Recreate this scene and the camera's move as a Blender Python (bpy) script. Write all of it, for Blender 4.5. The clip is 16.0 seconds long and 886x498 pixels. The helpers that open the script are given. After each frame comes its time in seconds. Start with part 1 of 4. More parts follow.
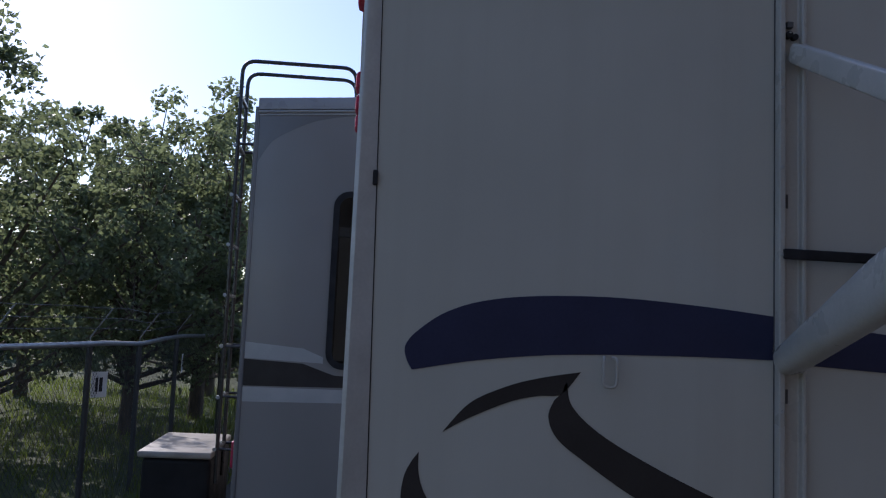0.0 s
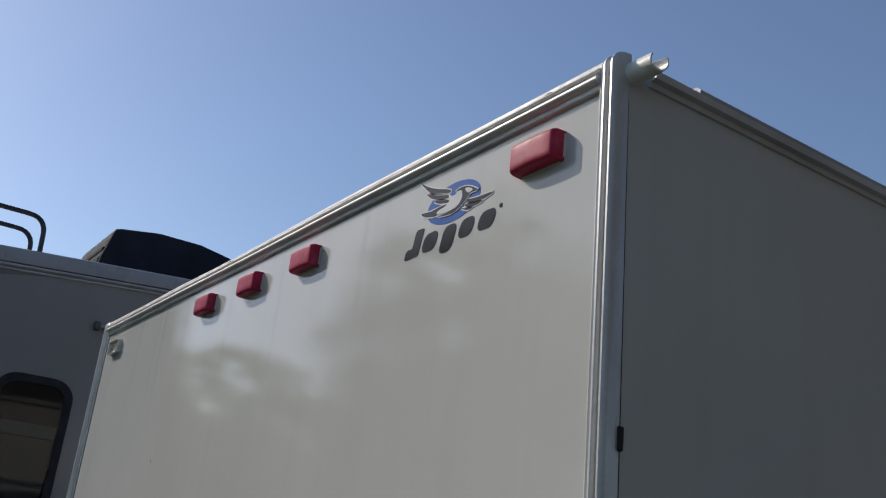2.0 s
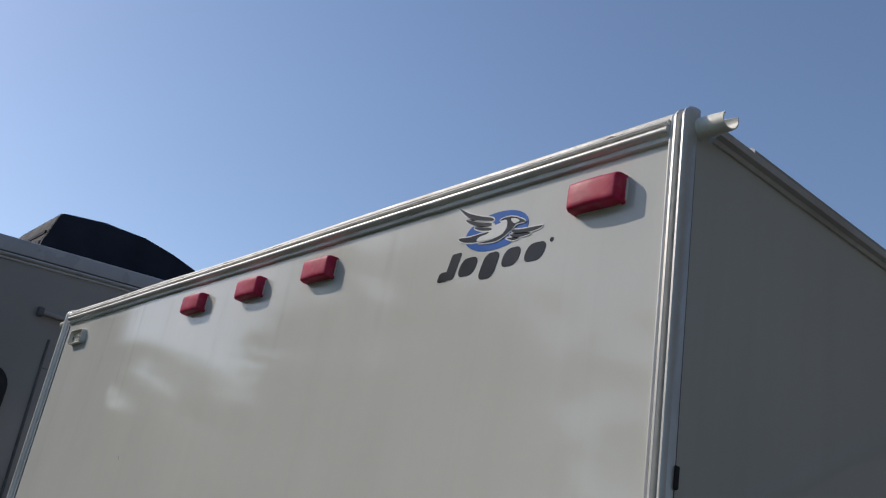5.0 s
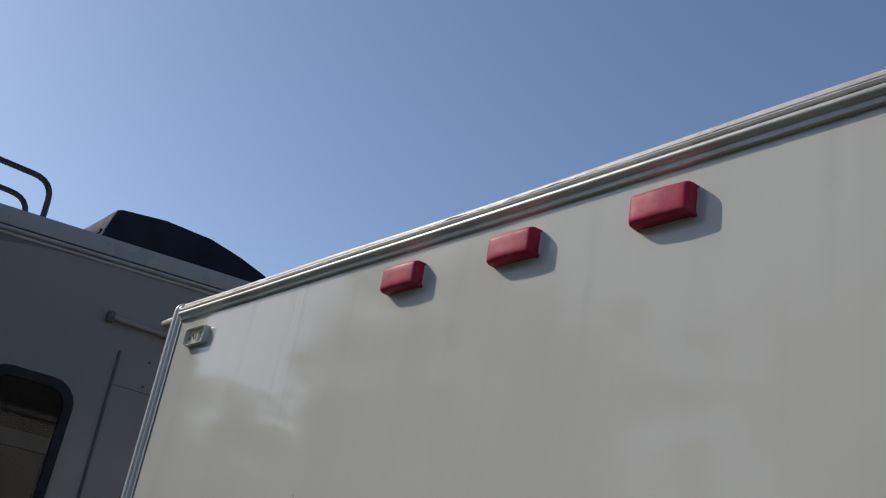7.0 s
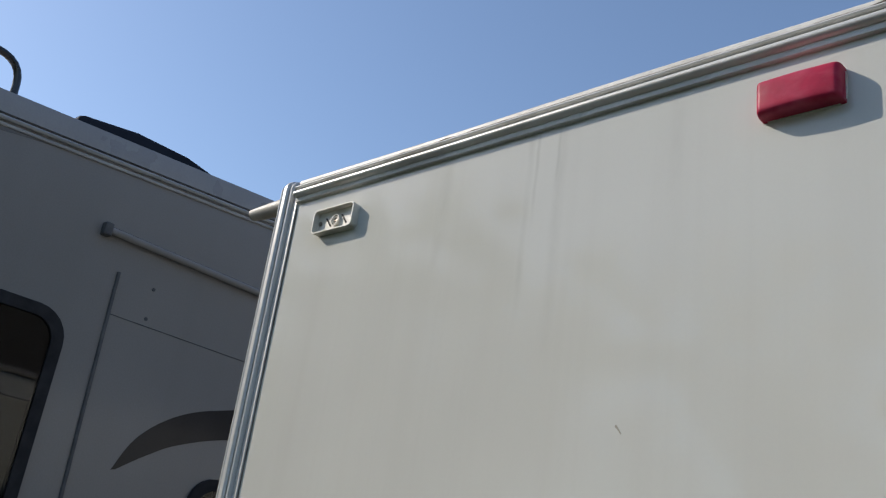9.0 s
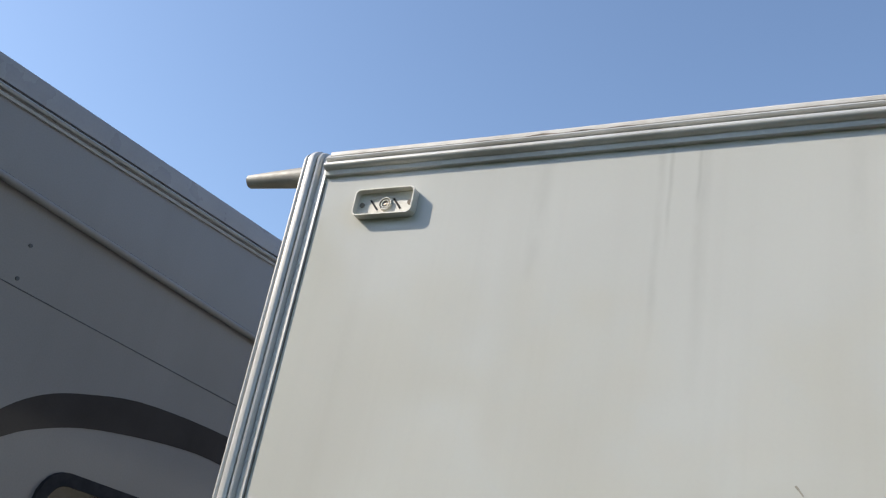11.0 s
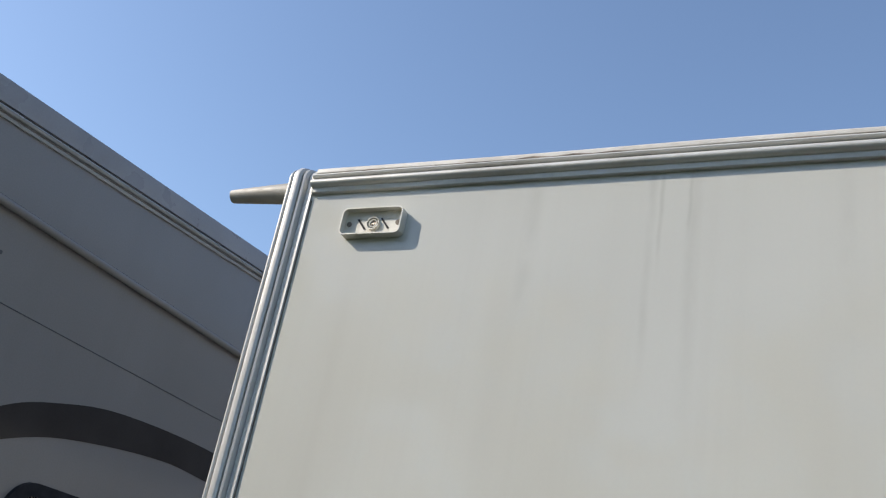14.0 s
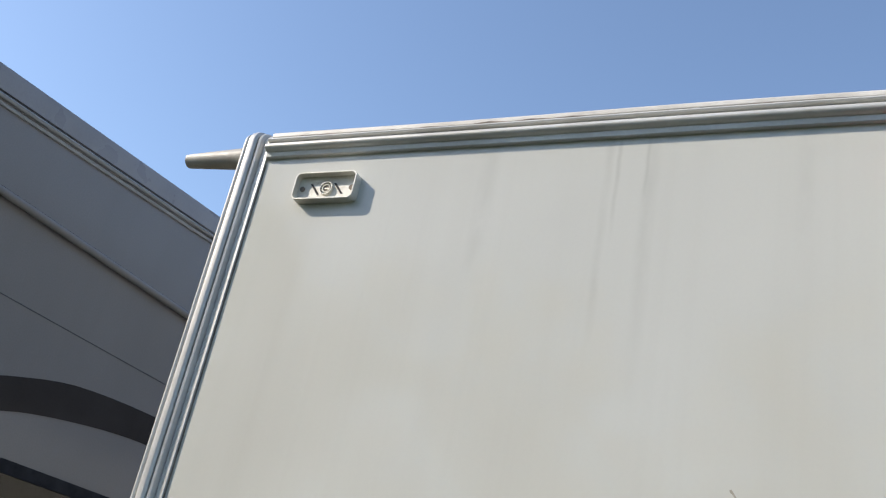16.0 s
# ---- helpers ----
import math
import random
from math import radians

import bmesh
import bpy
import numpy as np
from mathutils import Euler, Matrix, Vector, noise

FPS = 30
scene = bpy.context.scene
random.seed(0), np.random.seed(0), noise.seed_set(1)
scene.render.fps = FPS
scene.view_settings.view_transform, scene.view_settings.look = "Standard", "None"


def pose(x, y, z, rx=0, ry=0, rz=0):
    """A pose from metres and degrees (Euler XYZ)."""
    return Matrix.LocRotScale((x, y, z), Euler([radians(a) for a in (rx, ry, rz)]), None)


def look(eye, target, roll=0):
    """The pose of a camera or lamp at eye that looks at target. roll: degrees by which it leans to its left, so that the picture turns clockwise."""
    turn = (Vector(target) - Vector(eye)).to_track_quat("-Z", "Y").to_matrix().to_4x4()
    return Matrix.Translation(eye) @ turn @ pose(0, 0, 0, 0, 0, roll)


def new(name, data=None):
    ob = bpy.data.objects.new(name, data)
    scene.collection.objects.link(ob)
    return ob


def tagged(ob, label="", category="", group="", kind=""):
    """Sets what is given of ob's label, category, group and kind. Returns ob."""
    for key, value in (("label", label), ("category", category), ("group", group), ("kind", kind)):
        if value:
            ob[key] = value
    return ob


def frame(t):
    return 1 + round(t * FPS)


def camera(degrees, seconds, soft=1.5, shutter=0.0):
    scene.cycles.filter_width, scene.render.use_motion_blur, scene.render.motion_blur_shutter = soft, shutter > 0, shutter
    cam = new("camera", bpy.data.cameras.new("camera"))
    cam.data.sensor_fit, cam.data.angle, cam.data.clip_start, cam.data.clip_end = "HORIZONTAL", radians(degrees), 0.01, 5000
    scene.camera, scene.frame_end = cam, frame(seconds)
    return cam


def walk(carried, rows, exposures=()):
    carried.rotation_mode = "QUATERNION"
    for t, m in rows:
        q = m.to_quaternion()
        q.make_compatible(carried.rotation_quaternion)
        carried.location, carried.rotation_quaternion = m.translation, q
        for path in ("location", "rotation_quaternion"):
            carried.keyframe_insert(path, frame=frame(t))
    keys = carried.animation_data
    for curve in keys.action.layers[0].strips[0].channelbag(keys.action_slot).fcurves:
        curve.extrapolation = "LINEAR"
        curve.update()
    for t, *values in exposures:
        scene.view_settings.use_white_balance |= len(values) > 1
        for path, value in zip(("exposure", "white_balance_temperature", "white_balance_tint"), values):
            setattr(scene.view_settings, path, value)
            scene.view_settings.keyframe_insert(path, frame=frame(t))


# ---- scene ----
cam = camera(50.5, 16.0, soft=1.2)
PATH = [
    (0, (1.788, -0.006, 1.854), (-0.197, 0.183, 2.017), 2.8),
    (0.5, (1.491, -0.259, 1.84), (-0.447, 0.155, 2.111), 3.6),
    (1, (1.23, -0.498, 1.883), (-0.61, 0.183, 2.27), 4.2),
    (1.5, (0.952, -0.713, 1.921), (-0.786, 0.141, 2.421), 6.0),
    (2, (0.823, -0.773, 1.954), (-0.769, 0.245, 2.609), 6.4),
    (2.5, (0.782, -0.863, 1.938), (-0.613, 0.35, 2.701), 6.8),
    (3, (0.81, -0.946, 1.928), (-0.595, 0.262, 2.681), 8.6),
    (5.5, (0.638, -0.949, 1.925), (-0.859, 0.164, 2.645), 10.7),
    (6, (0.408, -0.853, 1.942), (-1.116, 0.2, 2.699), 11.2),
    (6.5, (0.125, -0.895, 1.928), (-1.379, 0.193, 2.674), 10.2),
    (7, (-0.167, -0.914, 1.958), (-1.638, 0.205, 2.723), 10.1),
    (7.5, (-0.421, -0.83, 1.969), (-1.887, 0.279, 2.756), 9.7),
    (8, (-0.639, -0.839, 1.937), (-2.057, 0.335, 2.719), 10.8),
    (8.5, (-0.871, -0.959, 1.928), (-2.23, 0.314, 2.657), 9.7),
    (9, (-1.081, -0.934, 1.912), (-2.387, 0.383, 2.659), 8.3),
    (11.5, (-1.579, -1.049, 1.904), (-2.466, 0.533, 2.746), 11.7),
    (12, (-1.586, -1.037, 1.913), (-2.479, 0.544, 2.75), 11.4),
    (12.5, (-1.576, -1.071, 1.944), (-2.511, 0.48, 2.792), 10.6),
    (13, (-1.566, -1.097, 1.938), (-2.507, 0.431, 2.821), 10.9),
    (13.5, (-1.558, -1.094, 1.927), (-2.456, 0.463, 2.804), 11.0),
    (14, (-1.578, -1.062, 1.928), (-2.434, 0.532, 2.779), 11.0),
    (14.5, (-1.548, -1.058, 1.912), (-2.372, 0.554, 2.764), 11.4),
    (15, (-1.546, -1.04, 1.919), (-2.326, 0.59, 2.775), 11.1),
    (15.5, (-1.544, -1.004, 1.935), (-2.288, 0.645, 2.789), 11.2),
    (16, (-1.539, -0.991, 1.922), (-2.39, 0.613, 2.762), 12.0),
]
EXPO = [(0.0, -0.42, 6100.0, 21.0), (0.5, -0.65, 6200.0, 18.0), (1.0, -1.08, 6400.0, 13.0), (1.5, -0.72, 6600.0, 13.0), (2.0, -0.74, 6700.0, 13.0), (3.0, -0.71, 6750.0, 13.0),
        (5.5, -0.6, 6780.0, 13.0), (6.0, -0.74, 6800.0, 13.0), (7.0, -0.72, 6800.0, 13.0), (8.5, -0.5, 6800.0, 12.0), (9.0, -0.22, 6850.0, 11.0), (11.5, 0.17, 6950.0, 11.0), (12.5, 0.11, 6950.0, 11.0), (13.5, 0.0, 6950.0, 11.0), (14.5, 0.15, 6950.0, 11.5), (15.5, 0.15, 7000.0, 11.5), (16.0, 0.22, 7000.0, 11.5)]
walk(cam, [(t, look(eye, target, roll)) for t, eye, target, roll in PATH], EXPO)

# ---- world and sun ----
SUN_WAY = Vector((1.77, 1.0, -1.42)).normalized()      # the way the sunlight travels
sun_el = math.asin(-SUN_WAY.z)
sun_az = math.atan2(-SUN_WAY.x, -SUN_WAY.y)
world = bpy.data.worlds.new("world")
scene.world = world
world.use_nodes = True
wn = world.node_tree
sky = wn.nodes.new("ShaderNodeTexSky")
sky.sky_type, sky.sun_disc = "NISHITA", False
sky.sun_elevation, sky.sun_rotation = sun_el, sun_az
sky.altitude = 500.0
sky.air_density, sky.dust_density, sky.ozone_density = 1.05, 1.05, 3.2
wn.nodes["Background"].inputs["Strength"].default_value = 0.214
wn.links.new(sky.outputs["Color"], wn.nodes["Background"].inputs["Color"])
sun_data = bpy.data.lights.new("sun", "SUN")
sun_data.energy, sun_data.angle, sun_data.color = 4.5, radians(0.55), (1.0, 0.95, 0.87)
sun = new("sun", sun_data)
sun.matrix_world = look((0, 0, 0), SUN_WAY)


# ---- materials ----
def ramp_of(nt, src, stops):
    r = nt.nodes.new("ShaderNodeValToRGB")
    while len(r.color_ramp.elements) < len(stops):
        r.color_ramp.elements.new(0.5)
    for e, (p, c) in zip(r.color_ramp.elements, stops):
        e.position, e.color = p, (*c, 1)
    nt.links.new(src, r.inputs[0])
    return r.outputs[0]


def noise_of(nt, scale, stretch=(1, 1, 1), detail=4.0, coords="Object"):
    tc = nt.nodes.new("ShaderNodeTexCoord")
    mp = nt.nodes.new("ShaderNodeMapping")
    mp.inputs["Scale"].default_value = stretch
    nz = nt.nodes.new("ShaderNodeTexNoise")
    nz.inputs["Scale"].default_value, nz.inputs["Detail"].default_value = scale, detail
    nt.links.new(tc.outputs[coords], mp.inputs["Vector"])
    nt.links.new(mp.outputs[0], nz.inputs["Vector"])
    return nz.outputs["Fac"]


def mix_of(nt, fac, a, b, mode="MIX"):
    m = nt.nodes.new("ShaderNodeMix")
    m.data_type, m.blend_type = "RGBA", mode
    for sock, v in ((m.inputs[0], fac), (m.inputs[6], a), (m.inputs[7], b)):
        if isinstance(v, (int, float)):
            sock.default_value = v
        elif isinstance(v, tuple):
            sock.default_value = (*v, 1)
        else:
            nt.links.new(v, sock)
    return m.outputs[2]


def surface(name, color, rough=0.5, metal=0.0, spread=0.12, scale=6.0, fine=60.0, stretch=(1, 1, 1), bump=0.05,
            bump_scale=None, stain=None, stain_amount=0.0, coat=0.0, rough_spread=0.08, bump_stretch=(1, 1, 1), wave=0.0, spec=0.5, streak=0.0, grained=0.07):
    """A painted, moulded or natural surface: colour varied at two scales, uneven gloss, fine relief."""
    mat = bpy.data.materials.new(name)
    mat.use_nodes = True
    nt = mat.node_tree
    b = nt.nodes["Principled BSDF"]
    dark = tuple(max(0.0, c * (1 - spread)) for c in color)
    lite = tuple(min(1.0, c * (1 + spread)) for c in color)
    large = noise_of(nt, scale, stretch)
    small = noise_of(nt, fine, (1, 1, 1), 3.0)
    col = ramp_of(nt, large, [(0.3, dark), (0.7, lite)])
    grain = ramp_of(nt, small, [(0.3, (1 - grained,) * 3), (0.7, (1, 1, 1))])
    col = mix_of(nt, 1.0, col, grain, "MULTIPLY")
    if stain:
        st = noise_of(nt, 1.0, (9, 9, 0.45), 6.0)
        st = ramp_of(nt, st, [(0.5, (0, 0, 0)), (0.78, (stain_amount,) * 3)])
        col = mix_of(nt, st, col, stain)
        if streak:
            for sx, sz, at0, at1 in ((42.0, 0.7, 0.57, 0.72), (16.0, 0.35, 0.56, 0.7)):
                run = ramp_of(nt, noise_of(nt, 1.0, (sx, sx, sz), 2.0), [(at0, (0, 0, 0)), (at1, (streak,) * 3)])
                col = mix_of(nt, run, col, stain)
    nt.links.new(col, b.inputs["Base Color"])
    rr = ramp_of(nt, noise_of(nt, scale * 1.7, stretch), [(0.3, (max(0.02, rough - rough_spread),) * 3), (0.7, (min(1, rough + rough_spread),) * 3)])
    nt.links.new(rr, b.inputs["Roughness"])
    b.inputs["Metallic"].default_value = metal
    b.inputs["Specular IOR Level"].default_value = spec
    b.inputs["Coat Weight"].default_value = coat
    b.inputs["Coat Roughness"].default_value = 0.06
    if bump:
        bp = nt.nodes.new("ShaderNodeBump")
        bp.inputs["Strength"].default_value, bp.inputs["Distance"].default_value = bump, 0.01
        nt.links.new(noise_of(nt, bump_scale or fine, bump_stretch, 3.0), bp.inputs["Height"])
        if wave:
            bw = nt.nodes.new("ShaderNodeBump")
            bw.inputs["Strength"].default_value, bw.inputs["Distance"].default_value = wave, 0.05
            nt.links.new(noise_of(nt, 2.2, (1, 1, 1), 1.0), bw.inputs["Height"])
            nt.links.new(bp.outputs[0], bw.inputs["Normal"])
            bp = bw
        nt.links.new(bp.outputs[0], b.inputs["Normal"])
    return mat


GEL = surface("gelcoat_white", (0.565, 0.562, 0.515), 0.07, spread=0.04, scale=2.4, fine=220, bump=0.0008, bump_scale=200,
              stain=(0.42, 0.40, 0.35), stain_amount=0.16, rough_spread=0.02, wave=0.003, streak=0.05, grained=0.012, spec=0.5)
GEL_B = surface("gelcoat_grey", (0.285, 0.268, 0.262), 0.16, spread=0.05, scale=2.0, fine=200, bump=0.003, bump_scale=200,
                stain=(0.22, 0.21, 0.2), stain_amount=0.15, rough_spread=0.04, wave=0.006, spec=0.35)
GEL_B_DARK = surface("gelcoat_charcoal", (0.19, 0.184, 0.187), 0.14, spread=0.06, scale=2.0, fine=200, bump=0.012, wave=0.01)
TRIM = surface("trim_bare_aluminium", (0.6, 0.59, 0.565), 0.38, 0.2, spread=0.1, scale=9, fine=150, bump=0.04, bump_scale=40,
               stain=(0.28, 0.25, 0.21), stain_amount=0.35)
LIP = surface("roof_strip_white", (0.62, 0.6, 0.56), 0.5, spread=0.12, scale=14, fine=120, bump=0.12, bump_scale=50, stain=(0.3, 0.25, 0.2), stain_amount=0.55)
SEAL = surface("roof_sealant", (0.2, 0.17, 0.14), 0.8, spread=0.45, scale=30, fine=120, bump=0.5, bump_scale=60)
ROOF = surface("roof_membrane", (0.6, 0.6, 0.58), 0.6, spread=0.12, scale=4, fine=80, bump=0.15)
ROOF_EDGE = surface("roof_edge_grey", (0.35, 0.335, 0.335), 0.3, spread=0.07, scale=5, fine=150, bump=0.04)
TRIM_GREY = surface("trim_grey", (0.42, 0.42, 0.42), 0.35, spread=0.1, scale=9, fine=150, bump=0.05)
GAP = surface("rubber_gap", (0.03, 0.029, 0.032), 0.75, spread=0.3, scale=20, fine=120, bump=0.1, spec=0.2)
NAVY = surface("vinyl_navy", (0.04, 0.045, 0.095), 0.13, spread=0.1, scale=5, fine=160, bump=0.008, spec=0.22)
CHAR = surface("vinyl_charcoal", (0.05, 0.045, 0.045), 0.13, spread=0.15, scale=6, fine=160, bump=0.008, spec=0.22)
SOFT_SEAM = surface("grey_rubber_seam", (0.1, 0.098, 0.102), 0.6, spread=0.25, scale=20, fine=120, bump=0.1)
GREY_INK = surface("vinyl_grey", (0.03, 0.03, 0.034), 0.13, spread=0.1, scale=8, fine=160, bump=0.008, spec=0.22)
SILVER = surface("vinyl_silver", (0.46, 0.46, 0.46), 0.13, spread=0.08, scale=8, fine=160, bump=0.02)
TAUPE = surface("vinyl_taupe", (0.25, 0.235, 0.205), 0.13, spread=0.08, scale=8, fine=160, bump=0.02)
BLUE = surface("vinyl_blue", (0.035, 0.13, 0.44), 0.13, spread=0.08, scale=8, fine=160, bump=0.008, spec=0.25)
PALE = surface("vinyl_white", (0.7, 0.7, 0.66), 0.13, spread=0.04, scale=8, fine=160, bump=0.02)
WHITE_PL = surface("plastic_ivory", (0.68, 0.665, 0.61), 0.4, spread=0.08, scale=25, fine=200, bump=0.06, stain=(0.35, 0.3, 0.22), stain_amount=0.5)
CREAM_PL = surface("plastic_cream", (0.82, 0.8, 0.72), 0.4, spread=0.05, scale=25, fine=200, bump=0.04, stain=(0.5, 0.44, 0.34), stain_amount=0.25)
# stained spout plastic, darkened to paint in the far spout's shade
SHADED_PL = surface("plastic_shaded", (0.38, 0.36, 0.325), 0.5, spread=0.12, scale=25, fine=200, bump=0.06, stain=(0.25, 0.22, 0.17), stain_amount=0.5)
BRASS = surface("contact_metal", (0.35, 0.31, 0.25), 0.4, 0.8, spread=0.3, scale=60, fine=300, bump=0.2)
BLACK_METAL = surface("black_tube", (0.018, 0.018, 0.02), 0.3, 0.0, spread=0.2, scale=12, fine=150, bump=0.05, coat=0.4)
ARM = surface("awning_arm_white", (0.52, 0.5, 0.46), 0.32, spread=0.07, scale=7, fine=150, bump=0.04, stain=(0.35, 0.34, 0.3), stain_amount=0.4)
AC_MAT = surface("ac_shroud", (0.02, 0.024, 0.035), 0.75, spread=0.25, scale=5, fine=120, bump=0.08, spec=0.12)
AC_LITE = surface("ac_shroud_end", (0.013, 0.016, 0.026), 0.75, spread=0.2, scale=5, fine=120, bump=0.08, spec=0.12)
BOXMAT = surface("box_black_plastic", (0.016, 0.016, 0.017), 0.6, spread=0.25, scale=8, fine=120, bump=0.15, spec=0.2)
BOXLID = surface("box_lid_tan", (0.36, 0.33, 0.28), 0.55, spread=0.2, scale=6, fine=90, bump=0.15)
# galvanised steel with tree shade put into its colour, for posts and wires
WIRE = surface("shaded_wire", (0.07, 0.07, 0.068), 0.5, 0.5, spread=0.15, scale=18, fine=160, bump=0.05)
GALV = surface("galvanised_steel", (0.36, 0.37, 0.38), 0.42, 0.7, spread=0.15, scale=18, fine=160, bump=0.08)
RUBBER = surface("tyre_rubber", (0.025, 0.025, 0.026), 0.75, spread=0.2, scale=12, fine=90, bump=0.2)
BARK = surface("bark", (0.12, 0.09, 0.065), 0.9, spread=0.4, scale=8, fine=40, stretch=(3, 3, 0.6), bump=0.8, bump_scale=18)
SIGN = surface("sign_white", (0.72, 0.72, 0.7), 0.5, spread=0.06, scale=10, fine=120, bump=0.03)
SHADE_CLOTH = surface("window_shade", (0.42, 0.36, 0.28), 0.8, spread=0.1, scale=8, fine=200, bump=0.1)


def water_runs(mat, runs, tint):
    """Faint soft-edged stains down the rear wall: each (x, top, bottom, half width, strength)."""
    nt = mat.node_tree
    b = nt.nodes["Principled BSDF"]
    tc, sep = nt.nodes.new("ShaderNodeTexCoord"), nt.nodes.new("ShaderNodeSeparateXYZ")
    nt.links.new(tc.outputs["Object"], sep.inputs[0])
    wander = nt.nodes.new("ShaderNodeMath")
    wander.operation = "MULTIPLY_ADD"
    nt.links.new(noise_of(nt, 1.0, (4, 4, 9), 3.0), wander.inputs[0])
    wander.inputs[1].default_value = 0.012
    nt.links.new(sep.outputs["X"], wander.inputs[2])
    patchy = ramp_of(nt, noise_of(nt, 1.0, (30, 30, 14), 3.0), [(0.35, (0.25,) * 3), (0.6, (1, 1, 1))])

    def span(src, lo, hi, a, c):
        m = nt.nodes.new("ShaderNodeMapRange")
        m.interpolation_type = "SMOOTHSTEP"
        for k, v in zip(("From Min", "From Max", "To Min", "To Max"), (lo, hi, a, c)):
            m.inputs[k].default_value = v
        nt.links.new(src, m.inputs["Value"])
        return m.outputs[0]

    def times(p, q):
        m = nt.nodes.new("ShaderNodeMath")
        m.operation = "MULTIPLY"
        nt.links.new(p, m.inputs[0])
        nt.links.new(q, m.inputs[1])
        return m.outputs[0]

    for x, top, low, half, amount in runs:
        d = nt.nodes.new("ShaderNodeMath")
        d.operation = "SUBTRACT"
        nt.links.new(wander.outputs[0], d.inputs[0])
        d.inputs[1].default_value = x + 0.006
        a = nt.nodes.new("ShaderNodeMath")
        a.operation = "ABSOLUTE"
        nt.links.new(d.outputs[0], a.inputs[0])
        mask = times(times(span(a.outputs[0], 0.0, half, amount, 0.0), span(sep.outputs["Z"], low, low + (top - low) * 0.7, 0.0, 1.0)), patchy)
        nt.links.new(mix_of(nt, mask, b.inputs["Base Color"].links[0].from_socket, tint), b.inputs["Base Color"])


water_runs(GEL, ((-1.842, 2.59, 2.42, 0.005, 0.26), (-1.806, 2.59, 2.48, 0.004, 0.24), (-1.80, 2.55, 2.18, 0.014, 0.17), (-1.855, 2.5, 2.25, 0.009, 0.18), (-2.02, 2.59, 2.3, 0.02, 0.16),
                 (-1.62, 2.59, 2.3, 0.016, 0.14), (-1.31, 2.59, 2.2, 0.03, 0.13), (-1.02, 2.59, 2.25, 0.018, 0.15), (-0.66, 2.59, 2.3, 0.02, 0.16)), (0.27, 0.26, 0.22))


def red_lens():
    """Sun-bleached red plastic: chalky patches over a deeper red, slightly translucent."""
    mat = surface("red_lens", (0.42, 0.026, 0.072), 0.46, spread=0.2, scale=24, fine=140, bump=0.03, bump_scale=90, spec=0.14)
    nt = mat.node_tree
    b = nt.nodes["Principled BSDF"]
    old = b.inputs["Base Color"].links[0].from_socket
    chalk = ramp_of(nt, noise_of(nt, 34.0, (1, 1, 1.6), 5.0), [(0.48, (0, 0, 0)), (0.72, (0.32,) * 3)])
    nt.links.new(mix_of(nt, chalk, old, (0.56, 0.14, 0.19)), b.inputs["Base Color"])
    b.inputs["Subsurface Weight"].default_value = 0.35
    b.inputs["Subsurface Radius"].default_value = (0.02, 0.003, 0.004)
    return mat


def window_glass():
    mat = bpy.data.materials.new("tinted_glass")
    mat.use_nodes = True
    b = mat.node_tree.nodes["Principled BSDF"]
    b.inputs["Base Color"].default_value = (0.25, 0.25, 0.25, 1)
    b.inputs["Roughness"].default_value = 0.03
    b.inputs["Transmission Weight"].default_value = 1.0
    b.inputs["IOR"].default_value = 1.45
    return mat


def leaf_material(name, color):
    mat = bpy.data.materials.new(name)
    mat.use_nodes = True
    nt = mat.node_tree
    b = nt.nodes["Principled BSDF"]
    g = nt.nodes.new("ShaderNodeNewGeometry")
    col = ramp_of(nt, g.outputs["Random Per Island"], [(0.0, tuple(c * 0.72 for c in color)), (0.6, color), (1.0, tuple(min(1, c * 1.3) for c in color))])
    nt.links.new(col, b.inputs["Base Color"])
    b.inputs["Roughness"].default_value = 0.45
    tr = nt.nodes.new("ShaderNodeBsdfTranslucent")
    mc = mix_of(nt, 1.0, col, (1.5, 1.55, 1.1), "MULTIPLY")
    nt.links.new(mc, tr.inputs["Color"])
    ms = nt.nodes.new("ShaderNodeMixShader")
    ms.inputs[0].default_value = 0.62
    out = nt.nodes["Material Output"]
    nt.links.new(b.outputs[0], ms.inputs[1])
    nt.links.new(tr.outputs[0], ms.inputs[2])
    nt.links.new(ms.outputs[0], out.inputs["Surface"])
    return mat


def ground_material():
    mat = surface("grass_and_gravel", (0.07, 0.085, 0.03), 0.95, spread=0.3, scale=0.7, fine=25, bump=0.6, bump_scale=30)
    nt = mat.node_tree
    b = nt.nodes["Principled BSDF"]
    old = b.inputs["Base Color"].links[0].from_socket
    tc = nt.nodes.new("ShaderNodeTexCoord")
    sep = nt.nodes.new("ShaderNodeSeparateXYZ")
    nt.links.new(tc.outputs["Object"], sep.inputs[0])
    add = nt.nodes.new("ShaderNodeMath")
    add.operation = "MULTIPLY_ADD"
    nt.links.new(noise_of(nt, 1.5), add.inputs[0])
    add.inputs[1].default_value = 1.6
    nt.links.new(sep.outputs["Y"], add.inputs[2])
    edge = nt.nodes.new("ShaderNodeMapRange")
    edge.inputs["From Min"].default_value, edge.inputs["From Max"].default_value = -1.0, -0.6
    nt.links.new(add.outputs[0], edge.inputs["Value"])
    gravel = ramp_of(nt, noise_of(nt, 45.0), [(0.3, (0.05, 0.048, 0.045)), (0.7, (0.11, 0.105, 0.098))])
    nt.links.new(mix_of(nt, edge.outputs[0], old, gravel), b.inputs["Base Color"])
    return mat


